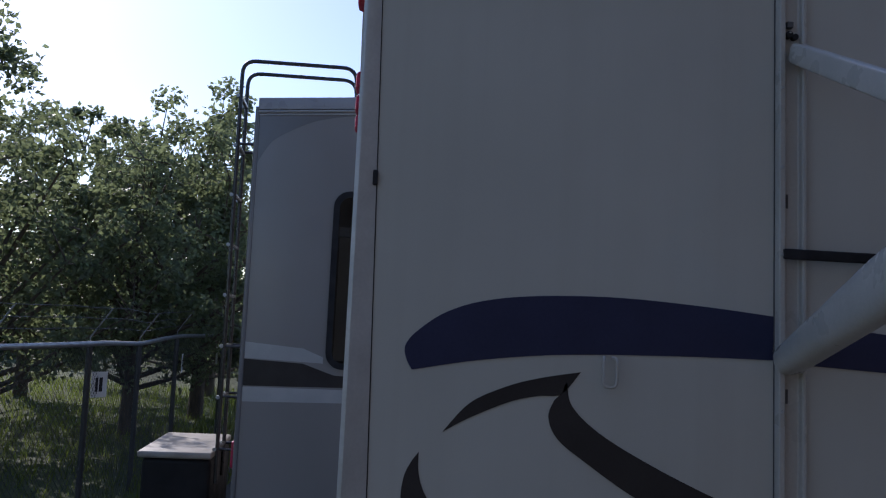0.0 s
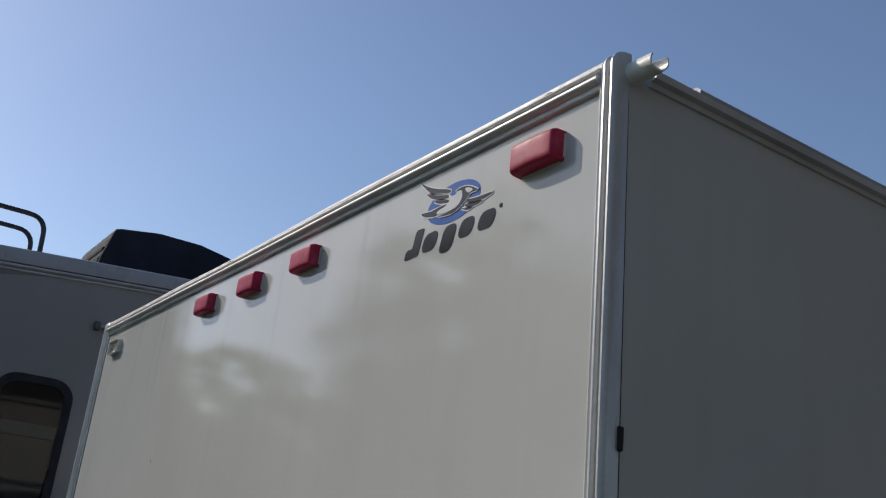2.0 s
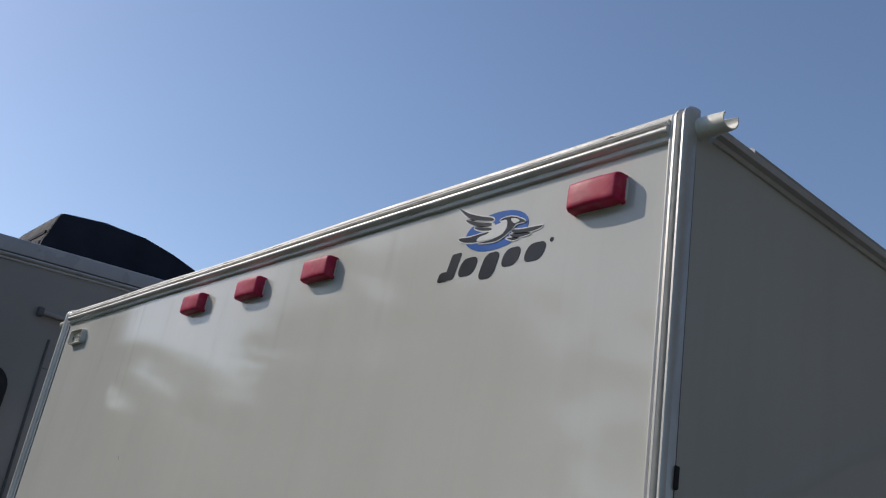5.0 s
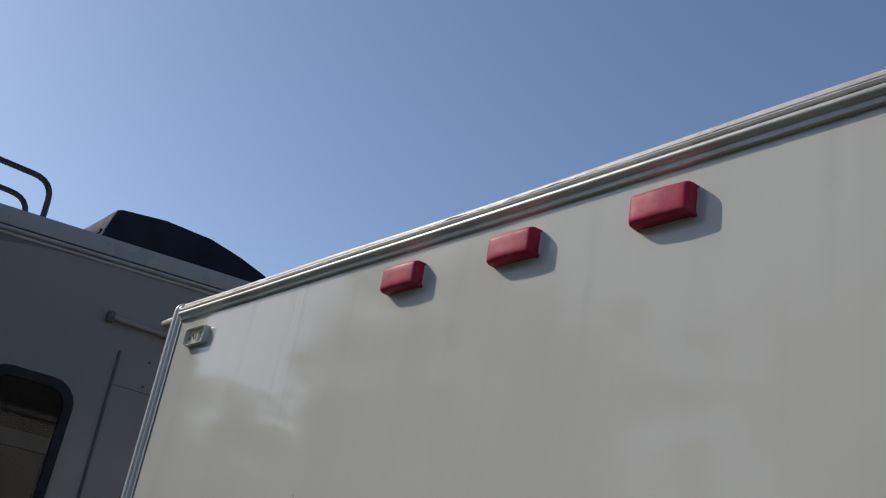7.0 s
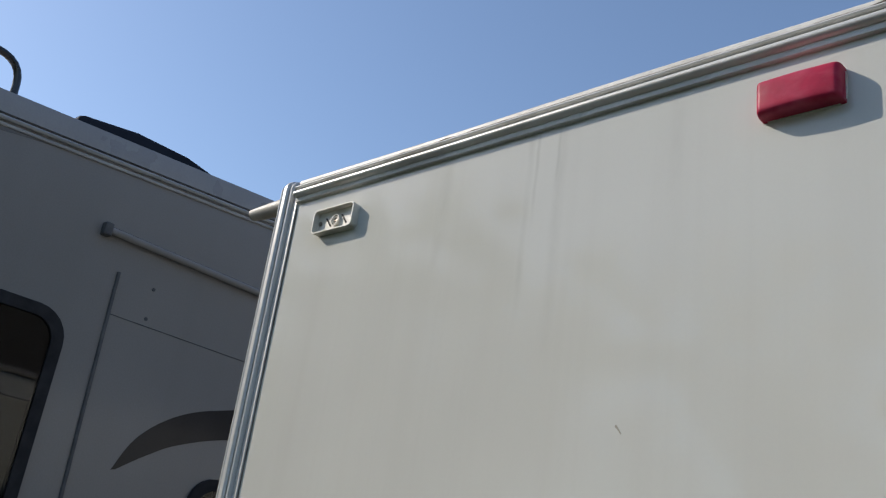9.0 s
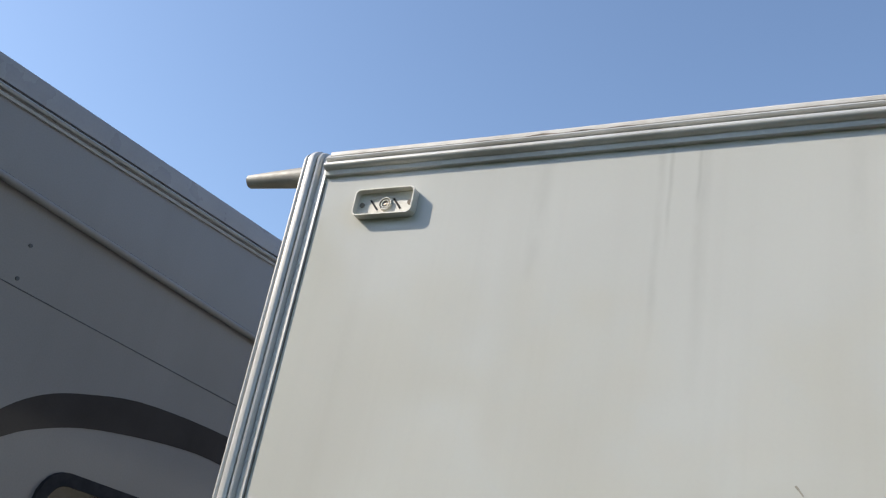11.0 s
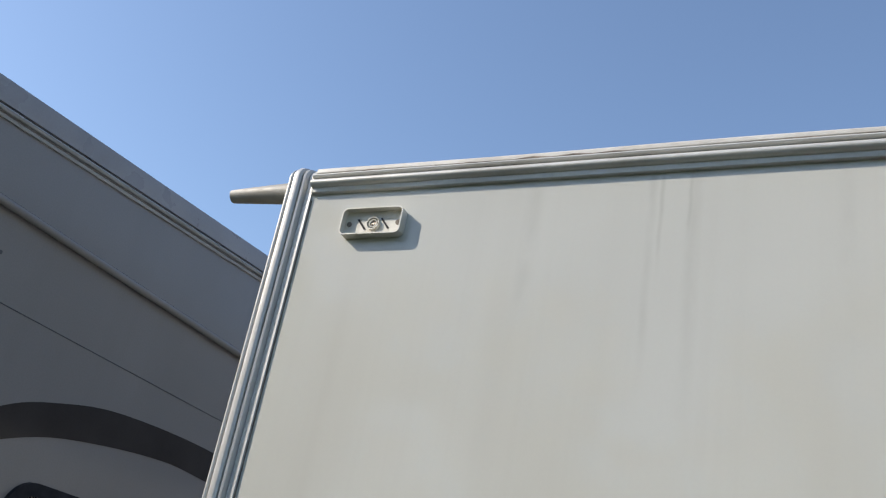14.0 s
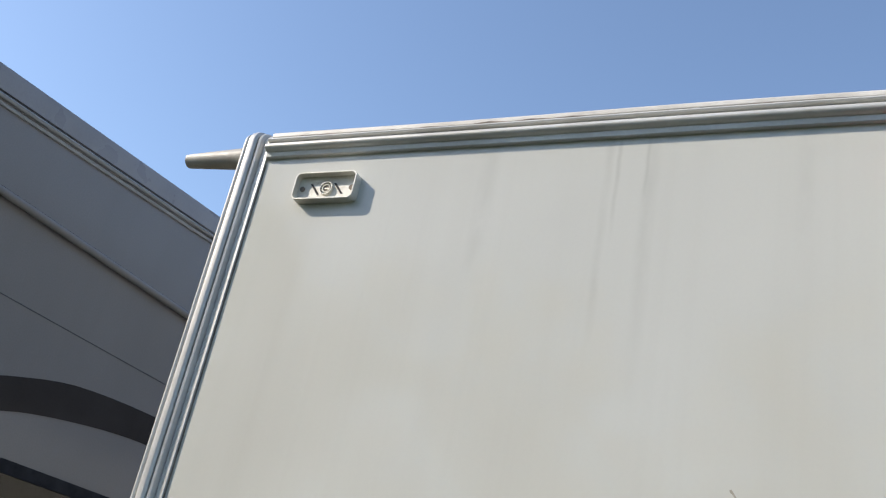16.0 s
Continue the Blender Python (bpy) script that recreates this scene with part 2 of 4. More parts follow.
LENS = red_lens()
GLASS = window_glass()
LEAF = leaf_material("leaves", (0.15, 0.175, 0.115))
LEAF_DEEP = leaf_material("leaves_deep", (0.035, 0.06, 0.018))
GRASS = leaf_material("grass_blades", (0.11, 0.14, 0.035))
GROUND = ground_material()


# ---- mesh helpers ----
def part(name, bm, material, parent=None, label="", smooth=0):
    """One mesh object from a bmesh, under a thing or a part. smooth: the angle in degrees below which edges shade smoothly."""
    bmesh.ops.recalc_face_normals(bm, faces=bm.faces)
    if smooth:
        for f in bm.faces:
            f.smooth = True
        for e in bm.edges:
            e.smooth = len(e.link_faces) == 2 and e.calc_face_angle(3.2) < radians(smooth)
    me = bpy.data.meshes.new(name)
    bm.to_mesh(me)
    bm.free()
    me.materials.append(material)
    ob = new(name, me)
    if parent:
        ob.parent = parent
    if label:
        tagged(ob, label)
    return ob


def thing(name, label, category, group="", kind="", at=(0, 0, 0)):
    ob = new(name)
    ob.location = at
    ob.empty_display_size = 0.1
    return tagged(ob, label, category, group, kind)


def box(lo, hi, bevel=0.0, bm=None, seg=2):
    b2 = bmesh.new()
    bmesh.ops.create_cube(b2, size=1.0)
    for v in b2.verts:
        v.co = [lo[i] + (v.co[i] + 0.5) * (hi[i] - lo[i]) for i in range(3)]
    if bevel:
        bmesh.ops.bevel(b2, geom=list(b2.edges), offset=bevel, segments=seg, profile=0.5, affect="EDGES")
    return joined(bm, b2)


def joined(bm, extra):
    """extra added to bm (or extra itself where bm is None)."""
    if bm is None:
        return extra
    me = bpy.data.meshes.new("tmp")
    extra.to_mesh(me)
    extra.free()
    bm.from_mesh(me)
    bpy.data.meshes.remove(me)
    return bm


def place(axis, a, b, c):
    """A 2D point (a, b) in the plane across an axis, at c along it."""
    return {"x": (c, a, b), "y": (a, c, b), "z": (a, b, c)}[axis]


def slab(outline, axis, lo, hi, bm=None, bevel=0.0):
    """A flat outline, thickened from lo to hi along an axis. x: points (y, z); y: (x, z); z: (x, y)."""
    b2 = bmesh.new()
    low = [b2.verts.new(place(axis, p[0], p[1], lo)) for p in outline]
    top = [b2.verts.new(place(axis, p[0], p[1], hi)) for p in outline]
    b2.faces.new(low)
    b2.faces.new(list(reversed(top)))
    n = len(outline)
    for i in range(n):
        b2.faces.new((low[i], low[(i + 1) % n], top[(i + 1) % n], top[i]))
    if bevel:
        bmesh.ops.bevel(b2, geom=list(b2.edges), offset=bevel, segments=2, profile=0.5, affect="EDGES")
    return joined(bm, b2)


def spline(pts, closed=False, steps=6):
    """A smooth line through a few points."""
    out, n = [], len(pts)
    for i in range(n if closed else n - 1):
        p0, p1, p2, p3 = (pts[(i + k) % n] if closed else pts[min(max(i + k, 0), n - 1)] for k in (-1, 0, 1, 2))
        for s in range(steps):
            t = s / steps
            out.append(tuple(0.5 * (2 * b + (c - a) * t + (2 * a - 5 * b + 4 * c - d) * t * t + (3 * b - a - 3 * c + d) * t ** 3)
                             for a, b, c, d in zip(p0, p1, p2, p3)))
    return out if closed else out + [tuple(pts[-1])]


def crescent(upper, lower, steps=6):
    """The outline between an upper and a lower smooth line that start at one end."""
    return spline(upper, steps=steps) + list(reversed(spline(lower, steps=steps)))[(0 if upper[-1] != lower[-1] else 1):-1 if upper[0] == lower[0] else None]


def rounded(x0, z0, x1, z1, r, n=6):
    out = []
    for cx, cz, a0 in ((x1 - r, z1 - r, 0), (x0 + r, z1 - r, 90), (x0 + r, z0 + r, 180), (x1 - r, z0 + r, 270)):
        for k in range(n + 1):
            a = radians(a0 + 90 * k / n)
            out.append((cx + r * math.cos(a), cz + r * math.sin(a)))
    return out


def ring(outer, inner, axis, lo, hi, bm=None):
    """A frame between two outlines with the same number of points."""
    b2 = bmesh.new()
    n = len(outer)
    v = [[b2.verts.new(place(axis, p[0], p[1], c)) for p in line] for line, c in ((outer, lo), (outer, hi), (inner, hi), (inner, lo))]
    for k in range(4):
        a, b = v[k], v[(k + 1) % 4]
        for i in range(n):
            b2.faces.new((a[i], a[(i + 1) % n], b[(i + 1) % n], b[i]))
    return joined(bm, b2)


def loft(loops, bm=None, caps=True):
    """Loops of 3D points with equal counts, skinned one to the next."""
    b2 = bmesh.new()
    v = [[b2.verts.new(p) for p in line] for line in loops]
    n = len(v[0])
    for a, b in zip(v, v[1:]):
        for i in range(n):
            b2.faces.new((a[i], a[(i + 1) % n], b[(i + 1) % n], b[i]))
    if caps:
        b2.faces.new(v[0])
        b2.faces.new(list(reversed(v[-1])))
    return joined(bm, b2)


def tube(points, radius, sides=10, bm=None, ends=None):
    """A round bar along a line of points; radius may be a list."""
    pts = [Vector(p) for p in points]
    rad = radius if isinstance(radius, (list, tuple)) else [radius] * len(pts)
    up, loops = Vector((0.3, 0.2, 0.93)), []
    for i, p in enumerate(pts):
        way = (pts[min(i + 1, len(pts) - 1)] - pts[max(i - 1, 0)]).normalized()
        a = way.cross(up)
        if a.length < 0.05:
            a = way.cross(Vector((1, 0, 0)))
        a.normalize()
        b = a.cross(way)
        up = b if i else up
        loops.append([p + rad[i] * (a * math.cos(2 * math.pi * k / sides) + b * math.sin(2 * math.pi * k / sides)) for k in range(sides)])
    return loft(loops, bm)


def bend(points, r, n=5):
    """A line of points with its corners rounded."""
    pts = [Vector(p) for p in points]
    out = [pts[0]]
    for a, b, c in zip(pts, pts[1:], pts[2:]):
        p, q = b + (a - b).normalized() * r, b + (c - b).normalized() * r
        for k in range(n + 1):
            t = k / n
            out.append(p * (1 - t) ** 2 + b * 2 * t * (1 - t) + q * t * t)
    return out + [pts[-1]]


def ground_z(x, y):
    """The ground: level under the trailers, rising gently beyond the fence."""
    s = min(1.0, max(0.0, (-2.6 - y) / 14.0))
    return 0.9 * s * s * (3 - 2 * s) + 0.05 * noise.noise((x * 0.35, y * 0.35, 0.0)) * min(1.0, max(0.0, (-1.4 - y)))


def mound(x, y):
    return 0.32 * min(1.0, max(0.0, (-5.6 - x) / 2.2)) * min(1.0, max(0.0, (-1.0 - y) / 0.8))


# ---- ground ----
def make_ground():
    b = bmesh.new()
    ring_x = [-600, -200, -80, -40] + [-24 + k for k in range(45)] + [40, 80, 200, 600]
    ring_y = [-600, -200, -80, -40] + [-24 + k for k in range(37)] + [30, 80, 200, 600]
    grid = [[b.verts.new((x, y, ground_z(x, y) + (mound(x, y) if x > -30 else 0.32 * min(1.0, max(0.0, (-1.0 - y) / 0.8))))) for x in ring_x] for y in ring_y]
    for r0, r1 in zip(grid, grid[1:]):
        for i in range(len(ring_x) - 1):
            b.faces.new((r0[i], r0[i + 1], r1[i + 1], r1[i]))
    return tagged(part("ground", b, GROUND, smooth=60), "gravel lot running into rough grass beyond a fence", "ground", kind="structure")


make_ground()

# an added, unseen wall that keeps sky light off the white trailer's side
tagged(part("unseen_wall_east", box((2.75, -0.9, 0.0), (2.95, 12.0, 6.0)), surface("light_blocker_tan", (0.066, 0.06, 0.054), 0.7, spread=0.12, scale=3, fine=60, bump=0.1)), "added unseen tan wall that dims the trailer's side wall", "wall", kind="structure")

# ---- the white travel trailer ----
W, H = 2.44, 2.65
trailer = thing("travel_trailer", "white gelcoat travel trailer with a navy stripe and ribbed corner trim", "trailer", at=(-1.22, 3.2, 0))


def tp(name, bm, material, parent, label="", smooth=0):
    ob = part(name, bm, material, None, label, smooth)
    ob.parent = parent
    if not parent.parent:
        ob.matrix_parent_inverse = Matrix.Translation(-parent.location)
    return ob


rear_wall = tp("rear_wall", box((-W + 0.042, 0, 0.55), (-0.002, 0.04, H - 0.03)), GEL, trailer)
side_wall = tp("side_wall", box((-0.0205, 0.004, 0.55), (0, 6.4, H - 0.03)), GEL, trailer)
tp("side_wall", box((-W, 0.004, 0.55), (-W + 0.042, 6.4, H - 0.03)), GEL, trailer)
tp("front_wall", box((-W + 0.042, 6.36, 0.55), (-0.0205, 6.4, H - 0.03)), GEL, trailer)
tp("floor_frame", box((-W + 0.02, 0.02, 0.45), (-0.02, 6.38, 0.55)), GAP, trailer)
tp("roof", box((-W + 0.01, 0.006, H - 0.03), (-0.01, 6.4, H - 0.003), 0.002), ROOF, trailer, "weathered white roof membrane")


def wheel(parent, x, y, out):
    t = tp("wheel", tube([(x - 0.1, y, 0.35), (x - 0.085, y, 0.35), (x + 0.085, y, 0.35), (x + 0.1, y, 0.35)], [0.31, 0.35, 0.35, 0.31], 28), RUBBER, parent, "black rubber trailer wheel", 40)
    tp("rim", tube([(x + out * 0.1, y, 0.35), (x + out * 0.108, y, 0.35)], [0.19, 0.17], 20), GALV, t)


for wx, wo in ((-0.16, 1), (-W + 0.16, -1)):
    for wy in (2.9, 3.75):
        wheel(trailer, wx, wy, wo)


# the ridged moulding along the top of the rear wall: a section (depth out of the wall, height) drawn along x
def top_moulding():
    prof = [(0, 2.598), (0.0052, 2.598), (0.0068, 2.5992), (0.0074, 2.6025), (0.0078, 2.6066), (0.0118, 2.6074), (0.0148, 2.6092), (0.0164, 2.612), (0.0166, 2.6142), (0.0155, 2.617),
            (0.0132, 2.6191), (0.0105, 2.6202), (0.0062, 2.6208), (0.0045, 2.621), (0.0045, 2.622), (0.0105, 2.6223), (0.0138, 2.6236), (0.0148, 2.6258), (0.0138, 2.628), (0.0105, 2.6298), (0.006, 2.6308), (0.002, 2.631), (0.002, 2.633), (0, 2.633)]
    return slab_x(prof, -W + 0.0455, -0.026, 60)


def slab_x(prof, x0, x1, cuts, wobble=0.0006):
    loops = []
    for k in range(cuts + 1):
        x = x0 + (x1 - x0) * k / cuts
        w = wobble * noise.noise((x * 2.1, 3.3, 0.4))
        loops.append([(x, -d - (w if d > 0 else 0), z + w * 1.5) for d, z in prof])
    return loft(loops)


tp("top_moulding", top_moulding(), TRIM, trailer, "ribbed bare aluminium moulding, dirty in the grooves", 35)


def roof_lip():
    prof = [(0, 2.6335), (0.0048, 2.634), (0.0058, 2.635), (0.006, 2.6398), (0.005, 2.642), (0.003, 2.6435), (-0.03, 2.6475), (-0.03, 2.6335)]
    return slab_x(prof, -W + 0.046, -0.0245, 80, 0.0016)


tp("roof_lip", roof_lip(), LIP, trailer, "roof edge strip folded over the rear wall", 35)


def sealant():
    b = bmesh.new()
    rnd = random.Random(5)
    x = -W + 0.06
    while x < -0.08:
        ln = rnd.uniform(0.05, 0.24)
        n = 8
        r = [0.0005 + 0.0022 * math.sin(math.pi * (k + 0.3) / (n + 0.6)) * rnd.uniform(0.6, 1.2) for k in range(n + 1)]
        tube([(x + ln * k / n, -0.0035 - rnd.uniform(0, 0.002), 2.6335 + rnd.uniform(-0.001, 0.0015)) for k in range(n + 1)], r, 6, b)
        x += ln + rnd.uniform(0.0, 0.12)
    return b


tp("roof_sealant", sealant(), SEAL, trailer, "cracked brown sealant under the roof lip", 60)["kind"] = "stuff"


# the vertical corner mouldings, with ribs on the rear face, rounded over at the top
def corner_moulding(side):
    """side: +1 at the corner x = 0, whose moulding splays outwards lower down; -1 at x = -W."""
    near = [(-0.028, 0), (-0.028, 0.0045), (-0.0268, 0.0072), (-0.0242, 0.0084), (-0.0218, 0.0074), (-0.021, 0.005), (-0.02, 0.005), (-0.0192, 0.0088), (-0.017, 0.0115), (-0.0135, 0.0118),
            (-0.0115, 0.0092), (-0.0105, 0.0015), (-0.0056, 0.0015), (-0.0045, 0.0085), (-0.0025, 0.0118), (0.0005, 0.012), (0.003, 0.0095), (0.0045, 0.004), (0.0045, -0.008), (0.0042, -0.0155), (0.002, -0.0185), (0, -0.0185), (0, 0)]
    far_sec = [(-0.044, 0), (-0.044, 0.003), (-0.0435, 0.0036), (-0.033, 0.0036), (-0.0325, 0.0008), (-0.0315, 0.0008), (-0.031, 0.0062), (-0.029, 0.0096), (-0.026, 0.0105), (-0.0238, 0.009), (-0.0232, 0.0052), (-0.022, 0.0052),
               (-0.0214, 0.0102), (-0.0185, 0.0138), (-0.014, 0.0148), (-0.0095, 0.0138), (-0.0066, 0.0102), (-0.006, 0.0052), (-0.0048, 0.0052), (-0.0042, 0.0092), (-0.002, 0.0115), (0.001, 0.0105), (0.0035, 0.006), (0.0045, 0.0),
               (0.004, -0.02), (0.002, -0.0245), (0, -0.0245), (0, 0)]
    x0 = 0.0 if side > 0 else -W
    loops = []
    for k in range(25):
        z = 0.5 + (2.630 - 0.5) * k / 18 if k <= 18 else 2.630
        a = radians(max(0, k - 18) * 15)
        drop = min(1.1, 2.63 - z)
        loop = []
        for dx, d in near if side > 0 else far_sec:
            splay = (0.0 if d < -0.01 or not (dx or d) else 0.012 if d < 0 else 0.021) * drop if side > 0 else 0.008 * drop
            px, py, pz = x0 + side * dx + splay, -d + (0.022 * drop if side > 0 and d < -0.01 else 0.0), z
            if k > 18:
                r = 0.020 + d
                py, pz = 0.020 - r * math.cos(a) if r > 0 else py, 2.630 + max(0.0, r) * math.sin(a) * 0.75
            loop.append((px, py, pz))
        loops.append(loop)
    return loft(loops)


for sgn in (1, -1):
    tp("corner_moulding", corner_moulding(sgn), TRIM, trailer, "ribbed bare aluminium corner moulding", 32)
tp("seam_bead", tube([(-W + 0.0448 + 0.008 * min(1.1, 2.63 - z), -0.0004, z) for z in (0.6, 1.53, 2.0, 2.588)], 0.0011, 6), SEAL, trailer, "dirty sealant line beside the corner moulding", 60)
tp("seam_bead", tube([(0.001, 0.0195 + 0.022 * min(1.1, 2.63 - z), z) for z in (0.56, 1.53, 1.9, 2.1, 2.36, 2.58)], [0.0012, 0.0012, 0.0012, 0.0013, 0.001, 0.0007], 6), GAP, trailer, "dark open seam beside the corner moulding", 60)
tp("seam_blob", box((0.0, 0.0225, 2.115), (0.008, 0.0325, 2.145), 0.0025), GAP, trailer, "lump of dark sealant")


# rain gutter along the side, and the spouts at the rear corners
def gutter(side):
    s, x0 = side, 0.0 if side > 0 else -W
    prof = [(0, 2.617), (0.004, 2.617), (0.005, 2.625), (0.014, 2.627), (0.016, 2.637), (0.014, 2.638), (0.012, 2.631), (0.006, 2.63), (0.0055, 2.638), (0.0, 2.645), (-0.02, 2.648), (-0.02, 2.62), (0, 2.62)]
    return loft([[(x0 + s * d, y, z) for d, z in prof] for y in (0.058, 0.15, 1.5, 3.5, 6.4)])


def roof_cap(side):
    s, x0 = side, 0.0 if side > 0 else -W
    prof = [(0.006, 2.6385), (0.011, 2.640), (0.012, 2.646), (0.006, 2.652), (-0.03, 2.656), (-0.03, 2.650), (0.0, 2.646)]
    return loft([[(x0 + s * d, y, z) for d, z in prof] for y in (0.15, 1.5, 3.5, 6.4)])


def spout(side):
    """An open half-round channel, tapering outwards; the one at the near corner is snapped short."""
    s, x0, length, r1 = (1, 0.003, 0.054, 0.0145) if side > 0 else (-1, -W - 0.003, 0.138, 0.0125)
    loops = []
    for k in range(9):
        t = k / 8
        flare = (0.001 if side > 0 else 0.012) * max(0.0, 1 - t * 5) ** 2
        r0 = 0.0165 if side > 0 else 0.0192
        r = r0 + (r1 - r0) * t
        z, y = (2.6225 - 0.001 * t, 0.025 - 0.002 * t) if side > 0 else (2.626 + 0.001 * t, 0.036 - 0.004 * t)
        a0, a1 = (118 + 24 * t, 422 - 24 * t) if side > 0 else (118 + 40 * t, 422 - 40 * t)

        def at(rr, j):
            a = radians(a0 + (a1 - a0) * j / 14)
            chip = 0.012 * (1 - j / 14) ** 1.6 if side > 0 and k == 8 else 0.0
            return (x0 + s * (length * t - chip), y + rr * math.cos(a), z + rr * math.sin(a) - flare * max(0.0, -math.sin(a)))
        loops.append([at(r, j) for j in range(15)] + [at(r - 0.0022, j) for j in range(14, -1, -1)])
    return loft(loops)


for sgn in (1, -1):
    tp("rain_gutter", gutter(sgn), TRIM, trailer, "", 30)
    tp("roof_cap", roof_cap(sgn), TRIM_GREY, trailer, "dull grey strip along the roof edge", 40)
    tp("gutter_spout", spout(sgn), CREAM_PL if sgn > 0 else SHADED_PL, trailer, "off-white plastic gutter spout with an open end", 40)


# clearance lights
def lens_mesh(x, z):
    """A block lens, drawn along its length: chamfered ends, rounded shoulders, a face that bows outwards."""
    half, h, deep = 0.049, 0.0232, 0.0265
    ends = ((1.0, 0.62, 0.96), (0.98, 0.76, 0.985), (0.945, 0.86, 1.0), (0.9, 0.91, 1.0), (0.85, 0.93, 1.0), (0.6, 0.955, 1.0), (0.3, 0.99, 1.0))
    rows = [(-u, d, k) for u, d, k in ends] + [(0.0, 1.0, 1.0)] + [(u, d, k) for u, d, k in reversed(ends)]
    shoulder = ((0.0, 1.0), (0.45, 0.99), (0.74, 0.97), (0.87, 0.925), (0.95, 0.85), (0.985, 0.75), (1.0, 0.55), (1.0, 0.2))
    loops = []
    for u, d, k in rows:
        side = [(-deep * d * a, h * k * b) for a, b in shoulder]
        loops.append([(x + half * u, y, z + dz) for y, dz in side + [(y, -dz) for y, dz in reversed(side)]])
    return loft(loops)


def clearance_light(x, z):
    base = tp("clearance_light", slab(rounded(x - 0.0505, z - 0.0238, x + 0.0505, z + 0.0238, 0.011, 4), "y", -0.003, 0.0), WHITE_PL, trailer, "red plastic clearance light")
    tp("lens", lens_mesh(x, z), LENS, base, "faded red lens", 50)


LZ = 2.5405
for lx in (-0.148, -0.892, -1.176, -1.457):
    clearance_light(lx, LZ)


def bare_light(x, z):
    o, i = rounded(x - 0.0515, z - 0.0225, x + 0.0515, z + 0.0225, 0.009, 5), rounded(x - 0.0495, z - 0.0205, x + 0.0495, z + 0.0205, 0.0075, 5)
    tray = ring(o, i, "y", -0.0155, 0.0)
    slab(i, "y", -0.004, -0.001, tray)
    tray_ob = tp("light_base", tray, WHITE_PL, trailer, "ivory clearance light base with its lens missing", 40)
    b = None
    for r0, r1, d in ((0.0105, 0.0092, -0.0085), (0.0068, 0.0054, -0.0075)):
        o2 = [(x + r0 * math.cos(k * math.pi / 10), z - 0.001 + r0 * math.sin(k * math.pi / 10)) for k in range(20)]
        i2 = [(x + r1 * math.cos(k * math.pi / 10), z - 0.001 + r1 * math.sin(k * math.pi / 10)) for k in range(20)]
        b = ring(o2, i2, "y", d, -0.004, b)
    tp("bulb_socket", b, WHITE_PL, tray_ob, "", 40)
    tp("bulb_contact", tube([(x, -0.004, z - 0.001), (x, -0.006, z - 0.001)], 0.0036, 12), SEAL, tray_ob, "dull brown contact")
    tp("bulb_clip", box((x - 0.0075, -0.0062, z - 0.0022), (x + 0.0075, -0.0052, z + 0.0002), 0.0003), BRASS, tray_ob, "thin metal bulb clip")
    for sx in (-0.021, 0.019):
        tp("slot", slab([(x + sx - 0.009, z + 0.008), (x + sx - 0.006, z + 0.009), (x + sx + 0.009, z - 0.009), (x + sx + 0.006, z - 0.01)], "y", -0.0047, -0.0035), GAP, tray_ob, "dark slanted slot")
    for sx in (-0.042, 0.041):
        tp("screw", tube([(x + sx, -0.004, z), (x + sx, -0.006, z)], 0.0042, 8), SEAL, tray_ob, "rusty screw")


bare_light(-2.269, 2.5395)


# markings on the rear wall: a bird emblem over a row of slanted shapes, and a script line below
def decal(name, outline, material, label="", y=-0.0007):
    return tp(name, slab(outline, "y", y, 0.0), material, trailer, label)


